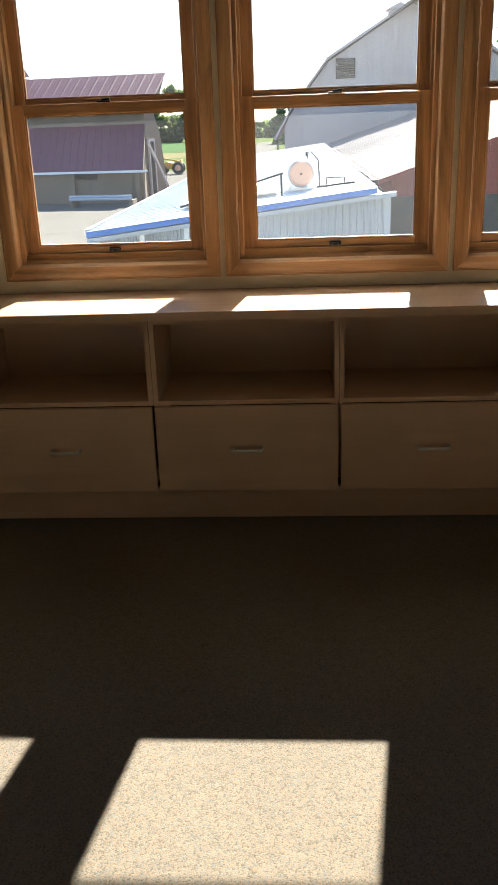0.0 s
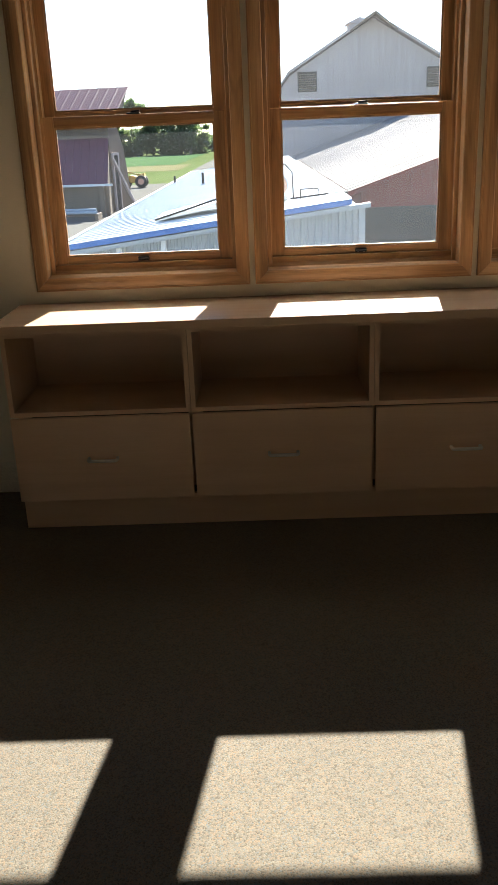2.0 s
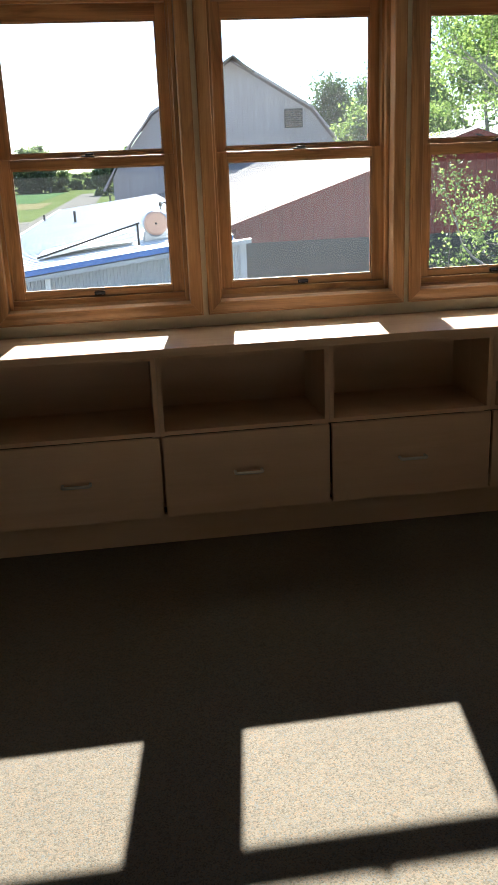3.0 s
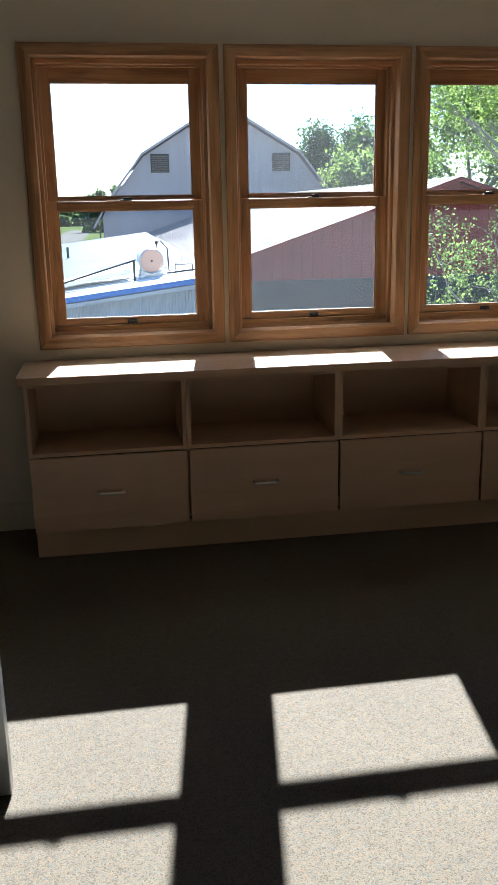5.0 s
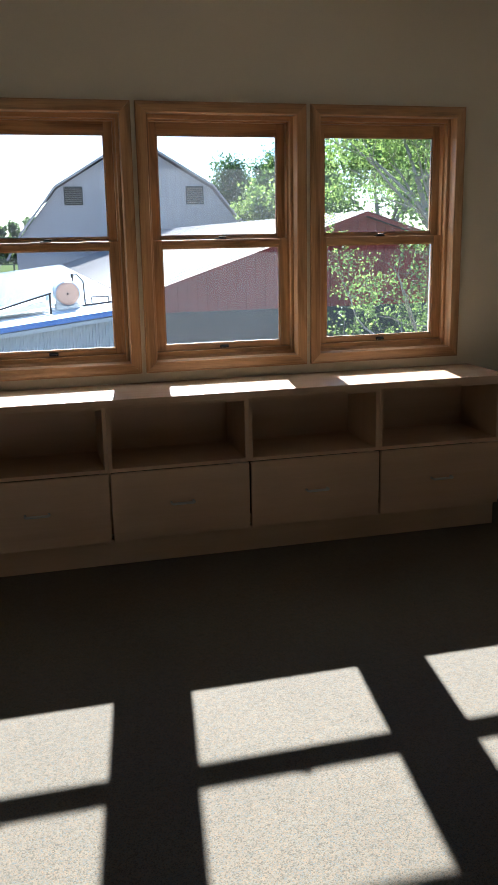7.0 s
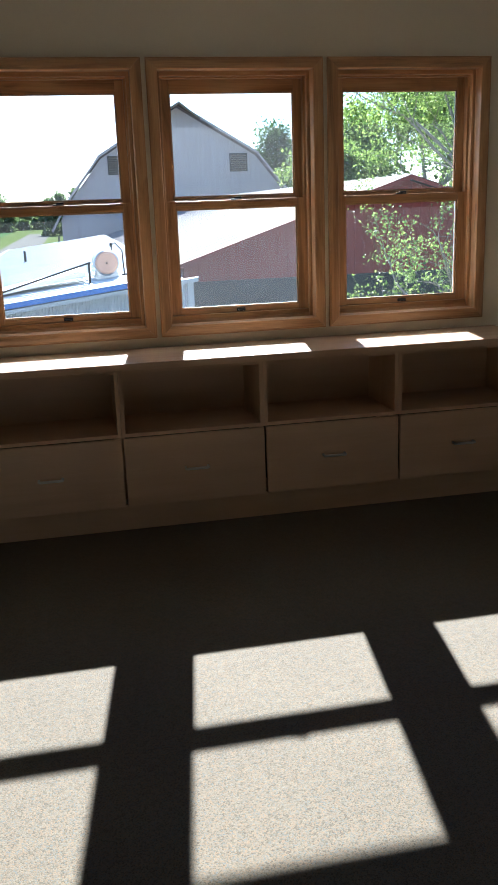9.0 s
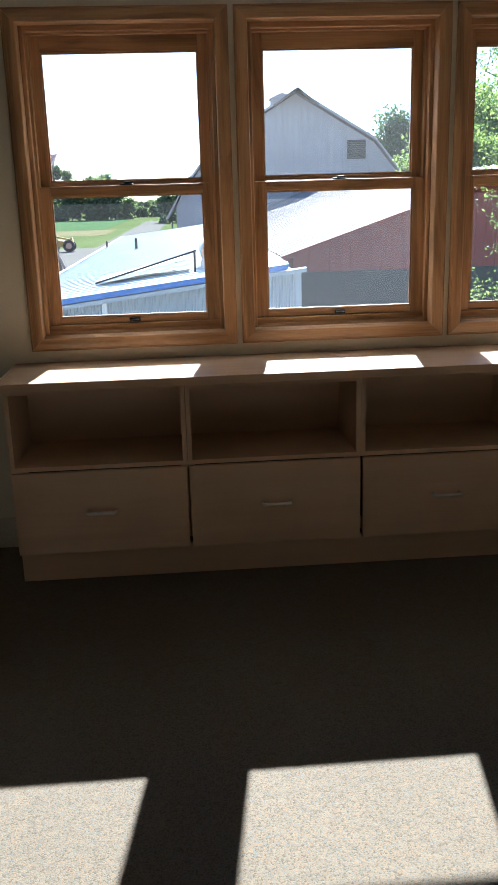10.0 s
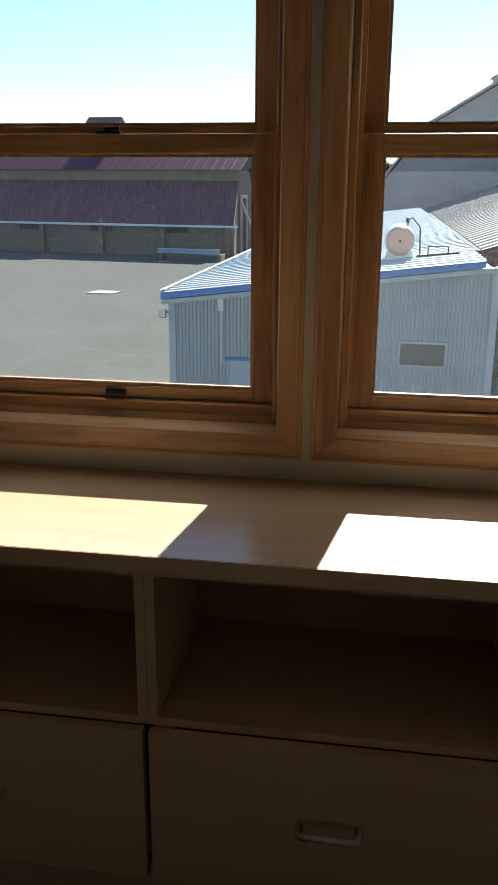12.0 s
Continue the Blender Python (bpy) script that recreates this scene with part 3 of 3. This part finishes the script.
    lamp = part("floodlight", box((x0 - 0.22, x0 - 0.1, y0 - 0.12, y0 + 0.02, -0.72, -0.58)), steel, s, "small floodlight at the corner", bevel=0.015)
    part("arm", tube([(x0 - 0.12, y0 - 0.03, -0.62), (x0 + 0.0, y0 - 0.03, -0.62)], 0.02, 6), steel, lamp)
    return slope, x0, zl


SL, SX, SZ = shed()


def roof_z(x):
    return SZ + SL * (x - SX)


def roof_tank():
    t = thing("roof_tank", pose(0.607, 14.4, roof_z(0.607) - 0.02), "horizontal steel tank with salmon end on the shed roof", "tank")
    part("shell", tube([(0, 0, 0.36), (0, 0.03, 0.36), (0, 0.06, 0.36), (0, 1.15, 0.36), (0, 1.2, 0.36)], [0.225, 0.255, 0.262, 0.262, 0.23], 28), steel, t, smooth=False)
    part("end_cap", tube([(0, -0.03, 0.36), (0, -0.012, 0.36), (0, 0.0, 0.36)], [0.19, 0.23, 0.235], 28), copper_end, t, "salmon painted round tank end")
    part("plug", tube([(0, -0.05, 0.36), (0, -0.028, 0.36)], 0.022, 10), black_metal, t)
    for y in (0.15, 0.95):
        part("cradle", prism([(-0.27, y, -0.06), (0.27, y, 0.02), (0.2, y, 0.2), (0, y, 0.1), (-0.2, y, 0.2)], (0, 0.05, 0)), steel, t)
    part("pipe", tube([(0.12, 0.1, 0.6), (0.13, 0.1, 0.72), (0.2, 0.1, 0.76), (0.34, 0.1, 0.6), (0.36, 0.1, 0.1)], 0.014, 6), black_metal, t)
    part("valve", tube([(0.12, 0.1, 0.68), (0.12, 0.1, 0.76)], 0.03, 8), black_metal, t)
    for x in (0.5, 0.85):
        part("bracket_post", tube([(x, 0.1, -0.02), (x, 0.1, 0.27)], 0.011, 6), black_metal, t)
    part("bracket_rail", tube([(0.5, 0.1, 0.27), (0.85, 0.1, 0.27)], 0.011, 6), black_metal, t)
    part("foot_rail", tube([(0.3, 0.08, 0.1), (1.05, 0.08, 0.17)], 0.018, 6), black_metal, t)
    return t


roof_tank()


def solar_panel():
    x0, x1 = -1.75, 0.15
    s = thing("roof_panel", pose(0, 0, 0), "low dark glazed panel in pale frame on the roof", "panel")
    z0, z1 = roof_z(x0) + 0.05, roof_z(x1) + 0.16
    part("frame", prism([(x0, 14.2, z0), (x1, 14.2, z1), (x1, 14.2, z1 + 0.1), (x0, 14.2, z0 + 0.06)], (0, 1.3, 0)), steel, s)
    part("glazing", prism([(x0 + 0.06, 14.26, z0 + 0.064), (x1 - 0.06, 14.26, z1 + 0.1), (x1 - 0.06, 15.44, z1 + 0.1), (x0 + 0.06, 15.44, z0 + 0.064)], (0, 0, 0.01)), white_roof, s)
    part("rail", tube([(x0, 14.0, z0 + 0.04), (x1 + 0.12, 14.0, z1 + 0.28)], 0.022, 6), black_metal, s, "dark rail")
    part("rail_post", tube([(x1 + 0.08, 14.0, roof_z(x1 + 0.08) - 0.02), (x1 + 0.08, 14.0, z1 + 0.27)], 0.022, 6), black_metal, s)
    return s


solar_panel()
for x, y, h in ((-1.63, 27.7, 0.42), (-3.1, 33.0, 0.3), (-0.54, 45.4, 0.36)):
    v = thing("vent_pipe", pose(x, y, roof_z(x)), "short dark vent pipe on the shed roof", "vent pipe", "roof vents")
    part("pipe", tube([(0, 0, -0.05), (0, 0, h)], 0.045, 8), black_metal, v)
    part("flashing", tube([(0, 0, -0.02), (0, 0, 0.06)], [0.12, 0.06], 10), steel, v)

# ---- outside: red gabled building ----


def red_shop():
    s = thing("red_workshop", pose(0, 0, 0), "dark red gabled workshop with brown ribbed metal roof", "building")
    x0, xr, y0, y1, ze, zr = 2.64, 9.33, 19.3, 56.3, 0.11, 2.29
    x1 = 2 * xr - x0
    sl = (zr - ze) / (xr - x0)
    part("wall", prism([(x0 + 0.25, y0 + 0.3, -0.37), (x1 - 0.25, y0 + 0.3, -0.37), (x1 - 0.25, y0 + 0.3, ze - 0.06), (xr, y0 + 0.3, zr - 0.14), (x0 + 0.25, y0 + 0.3, ze - 0.06)], (0, y1 - y0 - 0.6, 0)), red_boards, s)
    part("wall_base", box((x0 + 0.22, x1 - 0.22, y0 + 0.26, y1 - 0.26, GROUND, -0.37)), dark_skirt, s, "dark grey-green lower wall")
    n = 46
    for i in range(n):
        x = x0 + 0.4 + (x1 - x0 - 0.8) * i / (n - 1)
        part("batten", box((x - 0.025, x + 0.025, y0 + 0.28, y0 + 0.3, -0.37, zr - 0.16 - sl * abs(x - xr))), red_boards, s)
    for side in (-1, 1):
        edge = Vector((xr + side * (xr - x0 + 0.1), y0, ze - 0.1 * sl))
        up = Vector((xr, y0, zr)) - edge
        bm = ribbed_panel(bmesh.new(), edge, (0, y1 - y0, 0), up, (0, 0, 1), 48, 0.3, 0.032)
        part("roof", bm, roof_rust, s, "weathered brown ribbed roof slope")
        bm = prism([edge + Vector((0, 0, -0.02)), edge + up + Vector((0, 0, -0.02)), edge + up + Vector((0, 0, -0.14)), edge + Vector((0, 0, -0.14))], (0, 0.04, 0))
        part("rake_board", bm, red_boards, s)
    # uneven dark strips stand in for the shadow between workshop eave and shed roof
    rng = np.random.default_rng(4)
    y = y0 + 0.1
    while y < y0 + 30:
        step = rng.uniform(0.5, 1.1)
        d = rng.uniform(0.05, 0.16)
        part("flashing", box((x0 - 0.16 - d, x0 - 0.1, y, y + step - 0.02, ze - 0.22, ze - 0.05)), shade_dark, s, "dark jagged strip drawn as shadow along the eave")
        y += step
    return s


red_shop()

# ---- outside: big grey gambrel barn ----


def gambrel_barn():
    s = thing("gambrel_barn", pose(0.87, 0, -0.3), "large weathered grey barn with gambrel roof", "barn")
    y0, y1 = 57.0, 82.0
    xc, zp = 6.98, 8.5
    kx, kz, ex, ez, fx, fz = 5.3, 5.35, 7.75, 2.35, 8.6, 0.95
    half = [(8.2, GROUND), (8.2, 1.5), (ex, ez), (kx, kz), (0, zp)]
    outline = [(xc - x, y0, z) for x, z in half] + [(xc + x, y0, z) for x, z in half[-2::-1]]
    part("wall", prism(outline, (0, y1 - y0, 0)), barn_grey, s)
    bat = bmesh.new()
    for i in range(1, 46):
        x = -8.2 + 16.4 * i / 46
        ax = abs(x)
        z = zp - (zp - kz) * ax / kx if ax < kx else kz - (kz - ez) * (ax - kx) / (ex - kx) if ax < ex else ez - (ez - fz) * (ax - ex) / (fx - ex)
        box((xc + x - 0.05, xc + x + 0.05, y0 - 0.03, y0, GROUND, z - 0.05), bm=bat)
    part("board_siding", bat, barn_grey, s)
    for side in (-1, 1):
        for (ax, az), (bx, bz) in (((fx + 0.2, fz - 0.25), (ex + 0.06, ez + 0.05)), ((ex + 0.06, ez + 0.05), (kx + 0.08, kz + 0.08)), ((kx + 0.08, kz + 0.08), (0, zp + 0.12))):
            p, q = Vector((xc + side * ax, y0 - 0.45, az)), Vector((xc + side * bx, y0 - 0.45, bz))
            part("roof", prism([p, q, q + Vector((0, 0, 0.16)), p + Vector((side * 0.12, 0, 0.1))], (0, y1 - y0 + 0.9, 0)), barn_grey, s, "weathered grey roof slope")
    part("hay_hood", prism([(xc - 1.5, y0 - 0.46, zp - 0.85), (xc, y0 - 1.4, zp + 0.1), (xc + 1.5, y0 - 0.46, zp - 0.85), (xc, y0 - 0.46, zp + 0.05)], (0, 0, 0.14)), barn_brown, s, "small hood at the roof peak")
    for x in (xc - 4.22, xc + 4.1):
        # dark backing paints the unlit inside behind the louvres
        v = part("vent_window", box((x - 0.62, x + 0.62, y0 - 0.1, y0 - 0.035, 4.3, 5.5)), shade_dark, s, "square louvred opening")
        for k in range(8):
            z = 4.42 + 0.135 * k
            part("louvre", prism([(x - 0.55, y0 - 0.11, z), (x - 0.55, y0 - 0.17, z - 0.05), (x - 0.55, y0 - 0.16, z - 0.06), (x - 0.55, y0 - 0.1, z - 0.02)], (1.1, 0, 0)), barn_brown, v)
    c = part("ridge_ventilator", box((xc - 0.9, xc + 0.5, y0 + 6, y0 + 7.6, zp - 0.6, zp + 0.35)), barn_grey, s)
    part("cap", prism([(xc - 1.1, y0 + 5.8, zp + 0.35), (xc + 0.7, y0 + 5.8, zp + 0.35), (xc - 0.2, y0 + 5.8, zp + 0.75)], (0, 2.0, 0)), barn_grey, c)
    return s


gambrel_barn()

# ---- outside: maroon-roofed barn across the yard ----


def maroon_barn():
    m = pose(-8.98, 51.6, GROUND, 0, 0, 180 - 8.6)
    s = thing("maroon_barn", m, "long brown barn with maroon metal roofs", "barn")
    # local: x runs along the front away from the gable end, -y runs back from the yard
    L = 46.0
    z = lambda h: 1.0573 * h - 0.3876 - GROUND
    part("front_wall", box((0.2, L, -0.75, -0.5, 0, z(-0.6))), barn_brown, s)
    for i in range(7):
        x = 0.35 + i * 4.3
        part("post", box((x, x + 0.28, -0.45, -0.17, 0, z(-0.62))), barn_brown, s)
    for i in range(5):
        x = 3.2 + i * 5.2
        # flat dark panel on the wall draws the shaded opening
        part("opening", box((x, x + 1.6, -0.5, -0.47, 1.45, 1.78)), shade_dark, s, "opening under the eave, its shade painted as a dark panel")
    p, u, v = Vector((0.0, 0.0, z(-0.53))), Vector((L + 0.6, 0, 0)), Vector((0.9, -3.7, 2.65))
    part("lower_roof", ribbed_panel(bmesh.new(), p, u, v, (0, 0, 1), 90, 0.16, 0.02), roof_maroon, s, "maroon metal lean-to roof")
    part("eave_trim", box((-0.3, L + 0.3, 0.0, 0.05, z(-0.66), z(-0.53))), white_trim, s, "pale eave edge")
    part("upper_wall", prism([(0.9, -3.7, 0), (0.9, -3.7, z(2.75)), (0.9, -5.6, z(2.75)), (0.9, -6.8, z(1.3)), (0.9, -8.1, 0)], (L - 0.9, 0, 0)), barn_brown, s)
    part("lean_end", prism([(0.3, -0.75, 0), (0.95, -3.7, 0), (0.95, -3.7, z(1.85)), (0.3, -0.75, z(-0.1))], (0.15, 0, 0)), barn_brown, s)
    ridge = Vector((0.5, -7.9, z(5.02)))
    eave = Vector((0.65, -3.4, z(2.6)))
    bm = bmesh.new()
    n = 70
    for i in range(n):
        a, b = i / n, (i + 1) / n
        e0, e1 = eave + Vector((L * a, 0, 0)), eave + Vector((L * b, 0, 0))
        r0, r1 = ridge + Vector(((L + 1) * a, 0, 0)), ridge + Vector(((L + 1) * b, 0, 0))
        w = Vector((0.07, 0, 0))
        h = Vector((0, 0, 0.022))
        vs = [bm.verts.new(q) for q in (e0, e0 + w + h, e0 + 2 * w + h, e0 + 3 * w, e1, r1, r0 + 3 * w, r0 + 2 * w + h, r0 + w + h, r0)]
        for f in ((0, 1, 8, 9), (1, 2, 7, 8), (2, 3, 6, 7), (3, 4, 5, 6)):
            bm.faces.new([vs[k] for k in f])
    part("upper_roof", bm, roof_maroon, s, "maroon ribbed upper roof")
    back = Vector((4.5, -9.4, z(2.6)))
    bm = bmesh.new()
    bm.faces.new([bm.verts.new(q) for q in (ridge, ridge + Vector((L + 1, 0, 0)), back + Vector((L, 0, 0)), back)])
    part("back_roof", bm, roof_maroon, s)
    part("gable", prism([(0.8, -3.5, z(2.62)), (0.56, -7.8, z(4.94)), (0.8, -5.7, z(2.68))], (0.25, 0, -0.02)), barn_brown, s, "boarded gable under the jutting roof end")
    # the doorway's inner shade is a dark panel against the wall
    g = part("doorway", box((0.8, 0.895, -5.0, -4.1, 0, z(0.95))), shade_dark, s, "open doorway in the gable end, its shade painted dark")
    part("frame", box((0.76, 0.88, -4.1, -3.9, 0, z(1.1)), (0.76, 0.88, -5.2, -5.0, 0, z(1.1)), (0.76, 0.88, -5.0, -4.1, z(0.95), z(1.1))), barn_grey, g)
    part("brace", tube([(-0.5, -4.5, 0), (0.72, -3.7, z(0.75))], 0.1, 8), barn_grey, s, "leaning pale timber pole")
    c = part("cupola", box((11.2, 13.4, -8.9, -6.9, z(4.3), z(5.2))), barn_brown, s)
    part("cupola_roof", prism([(11.0, -9.2, z(5.2)), (11.0, -7.9, z(6.05)), (11.0, -6.6, z(5.2))], (2.6, 0, 0)), roof_maroon, c)
    return s


maroon_barn()

# parked things before the barn
t = thing("stacked_pipes", pose(-11.1, 49.8, GROUND), "long pale pipes stacked before the barn", "pipes")
for i, (y, h) in enumerate(((0, 0.485), (-0.3, 0.485), (-0.15, 0.63))):
    part("pipe", tube([(-2.2, y + 0.35, h), (1.7, y - 0.35, h)], 0.085, 8), pale_metal, t)
for x in (-2.0, 1.6):
    part("bearer", box((x, x + 0.2, -0.7, 0.7, 0, 0.4)), barn_brown, t)


def tractor():
    t = thing("yellow_tractor", pose(-12.0, 84.8, GROUND + 0.02) @ Matrix.Scale(0.79, 4), "yellow tractor loader parked by the field", "tractor")
    part("body", prism([(-1.2, -0.5, 0.6), (1.0, -0.5, 0.6), (1.5, -0.5, 1.1), (1.4, -0.5, 1.75), (0.5, -0.5, 1.3), (-0.3, -0.5, 1.5), (-1.3, -0.5, 1.1)], (0, 1.0, 0)), yellow_paint, t, bevel=0.04)
    for x, r in ((1.0, 0.74), (-0.9, 0.55)):
        for y in (-0.95, 0.55):
            w = part("wheel", tube([(x, y, r), (x, y + 0.38, r)], r, 22), black_rubber, t, "black rubber tyre", bevel=0.05)
            part("rim", tube([(x, y - 0.03, r), (x, y + 0.41, r)], r * 0.5, 16), copper_end, w, "orange wheel rim")
    part("loader_arm", tube([(1.2, -0.6, 1.5), (-0.8, -0.6, 1.9), (-2.3, -0.6, 0.9)], 0.1, 6), yellow_paint, t)
    return t


tractor()

# ---- outside: trees ----


def leaf_mesh(name, centres, size, rng, mat, parent, spread=0.62):
    """Many small folded leaves as one mesh."""
    n = len(centres)
    d = rng.normal(size=(n, 3))
    d /= np.linalg.norm(d, axis=1)[:, None]
    e = np.cross(d, rng.normal(size=(n, 3)))
    e /= np.linalg.norm(e, axis=1)[:, None]
    up = np.cross(d, e)
    s = (size * rng.uniform(0.6, 1.35, n))[:, None]
    c = np.asarray(centres)
    quads = np.stack([c - d * s, c + e * s * spread + up * s * 0.18, c + d * s, c - e * s * spread + up * s * 0.18], axis=1).reshape(-1, 3)
    me = bpy.data.meshes.new(name)
    me.from_pydata(quads.tolist(), [], [(4 * i, 4 * i + 1, 4 * i + 2, 4 * i + 3) for i in range(n)])
    me.materials.append(mat)
    ob = new(name, me)
    ob.parent = parent
    return ob


def grow(bm, rng, p, d, length, radius, depth, tips, bend=0.25, kids=3):
    """A branch of a few bent segments, then its side branches."""
    pts, rad = [p], [radius]
    for k in range(4):
        d = (d + Vector(rng.normal(size=3)) * bend * 0.4 + Vector((0, 0, 0.05))).normalized()
        p = p + d * length / 4
        pts.append(p)
        rad.append(radius * (1 - 0.16 * (k + 1)))
        if depth < 2:
            tips.append((p, length * 0.28))
    tube(pts, rad, 6 if depth else 4, bm)
    if depth > 0:
        for k in range(kids):
            at = pts[1 + (k + 1) % 4] if k < kids - 1 else pts[-1]
            nd = (d + Vector(rng.normal(size=3)) * 0.75 + Vector((0, 0, 0.1))).normalized()
            grow(bm, rng, at, nd, length * rng.uniform(0.55, 0.78), rad[-1] * 0.75, depth - 1, tips, bend, kids)


def tree(base, height, seed, n_leaves, size, mat, label, lean=(0, 0, 1), kids=3, depth=4, cluster=0.5):
    rng = np.random.default_rng(seed)
    t = thing("tree", pose(*base), label, "tree")
    bm, tips = bmesh.new(), []
    trunk_top = Vector((0, 0, height * 0.22)) + Vector(lean) * height * 0.1
    tube([(0, 0, -0.1), trunk_top * 0.5 + Vector((0.05, 0, 0)), trunk_top], [height * 0.03, height * 0.024, height * 0.02], 10, bm)
    for k in range(kids + 1):
        a = math.tau * (k + rng.uniform(-0.3, 0.3)) / (kids + 1)
        nd = (Vector((math.cos(a) * 0.7, math.sin(a) * 0.7, 0.75)) + Vector(lean) * 0.4).normalized()
        grow(bm, rng, trunk_top, nd, height * 0.34, height * 0.014, depth - 1, tips, 0.3, kids)
    part("trunk", bm, bark, t, "grey-brown trunk with bare limbs")
    pick = rng.integers(0, len(tips), n_leaves)
    cen = np.array([tips[i][0][:] for i in pick]) + rng.normal(size=(n_leaves, 3)) * np.array([tips[i][1] for i in pick])[:, None] * cluster
    ob = leaf_mesh("crown", cen, size, rng, mat, t)
    ob["label"] = "loose crown of many small leaves"
    return t


tree((6.53, 9.2, GROUND), 5.05, 12, 8500, 0.026, leaf_light, "light green bushy tree with loose twigs", (-0.25, -0.1, 0.7), 4, 4, 0.26)
tree((8.5, 11.0, GROUND), 8.9, 3, 64000, 0.026, leaf_light, "light green leafy tree close to the window", (-0.35, -0.1, 1), 4, 4, 0.42)
tree((18.4, 62.0, GROUND), 10.4, 5, 44000, 0.11, leaf_dark, "dense dark green tree behind the barn", (0, 0, 1), 4, 3, 0.8)
tree((16.5, 47.0, GROUND), 7.8, 8, 26000, 0.12, leaf_light, "light green tree beside the grey barn", (0, 0, 1), 4, 3, 0.8)
tree((23.3, 50.0, GROUND), 13.0, 9, 26000, 0.14, leaf_light, "tall light green tree behind the workshop", (0, 0, 1), 4, 3, 0.8)



def shrub(base, size, seed, n, mat, label):
    rng = np.random.default_rng(seed)
    t = thing("shrub", pose(*base), label, "shrub")
    bm, tips = bmesh.new(), []
    for k in range(7):
        a = math.tau * k / 7 + rng.uniform(-0.3, 0.3)
        grow(bm, rng, Vector((0, 0, -0.05)), Vector((math.cos(a) * 0.7, math.sin(a) * 0.5, 0.8)).normalized(), size * 0.6, 0.04, 2, tips, 0.3, 3)
    part("stems", bm, bark, t)
    pick = rng.integers(0, len(tips), n)
    cen = np.array([tips[i][0][:] for i in pick]) + rng.normal(size=(n, 3)) * size * 0.1
    cen[:, 2] = np.maximum(cen[:, 2], 0.05)
    leaf_mesh("foliage", cen, 0.06, rng, mat, t)
    return t


for x, y, h, k in ((7.2, 15.6, 2.15, 31), (9.1, 16.2, 2.35, 32), (11.1, 16.6, 2.25, 33)):
    shrub((x, y, GROUND), h, k, 4500, leaf_dark, "dark green shrub at the foot of the workshop")

rng = np.random.default_rng(21)
cen, trunks = [], bmesh.new()


def far_tree(x, y, h, w):
    """A full round crown of uneven clumps down to the undergrowth."""
    tube([(x, y + 1, GROUND), (x, y + 1, GROUND + h * 0.6)], [0.25, 0.12], 5, trunks)
    for _ in range(int(8 + h * 0.6)):
        f = rng.uniform(0.04, 0.93)
        r = w * math.sqrt(max(0.05, 1 - ((f - 0.5) / 0.5) ** 2))
        a = rng.uniform(0, math.tau)
        c = np.array([x + math.cos(a) * r * rng.uniform(0.2, 0.85), y + math.sin(a) * r * 0.6, GROUND + h * f])
        cen.append(c + rng.normal(size=(150, 3)) * np.array([0.27, 0.25, 0.2]) * w * rng.uniform(0.7, 1.25))


# groups along the far edge of the crop field, the tallest farther from the lane
for i in range(31):
    x = -92.6 + i * 2.44 + rng.uniform(-1.0, 1.0)
    far_tree(x, 260 + rng.uniform(-2, 8), rng.uniform(7.3, 11.4) + math.sin(i * 1.3), rng.uniform(1.9, 2.8))
for x, h, w in ((-68.5, 14.9, 3.1), (-54, 14.3, 3.1), (-43.8, 13.7, 2.8), (-36.3, 16.0, 2.5), (-32.7, 14.9, 2.7), (-25.4, 13.7, 3.4), (-22.1, 13.1, 3.1), (-18.8, 11.0, 2.8), (-15.8, 8.2, 2.2)):
    far_tree(x, 262 + rng.uniform(-2, 2), h, w)
# low hedge and far wood across the end of the lane, and trees behind the grey barn
for i in range(26):
    far_tree(-22 + i * 1.9 + rng.uniform(-0.5, 0.5), 290 + rng.uniform(-3, 3), rng.uniform(2.8, 3.6), 1.5)
for i in range(70):
    far_tree(-80 + i * 3.2 + rng.uniform(-1, 1), 880 + rng.uniform(-10, 10), rng.uniform(5.5, 7.5), 4.0)
for x, h, w in ((-4.5, 6.4, 1.4), (-2.8, 8.2, 2.1), (0.1, 9.1, 2.4), (4.4, 9.7, 3.1)):
    far_tree(x, 200 + rng.uniform(-4, 4), h, w)
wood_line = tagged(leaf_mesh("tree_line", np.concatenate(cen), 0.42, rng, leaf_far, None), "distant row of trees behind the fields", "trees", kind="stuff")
tagged(part("tree_trunks", trunks, bark), "trunks of the distant row of trees", "trees", kind="stuff")
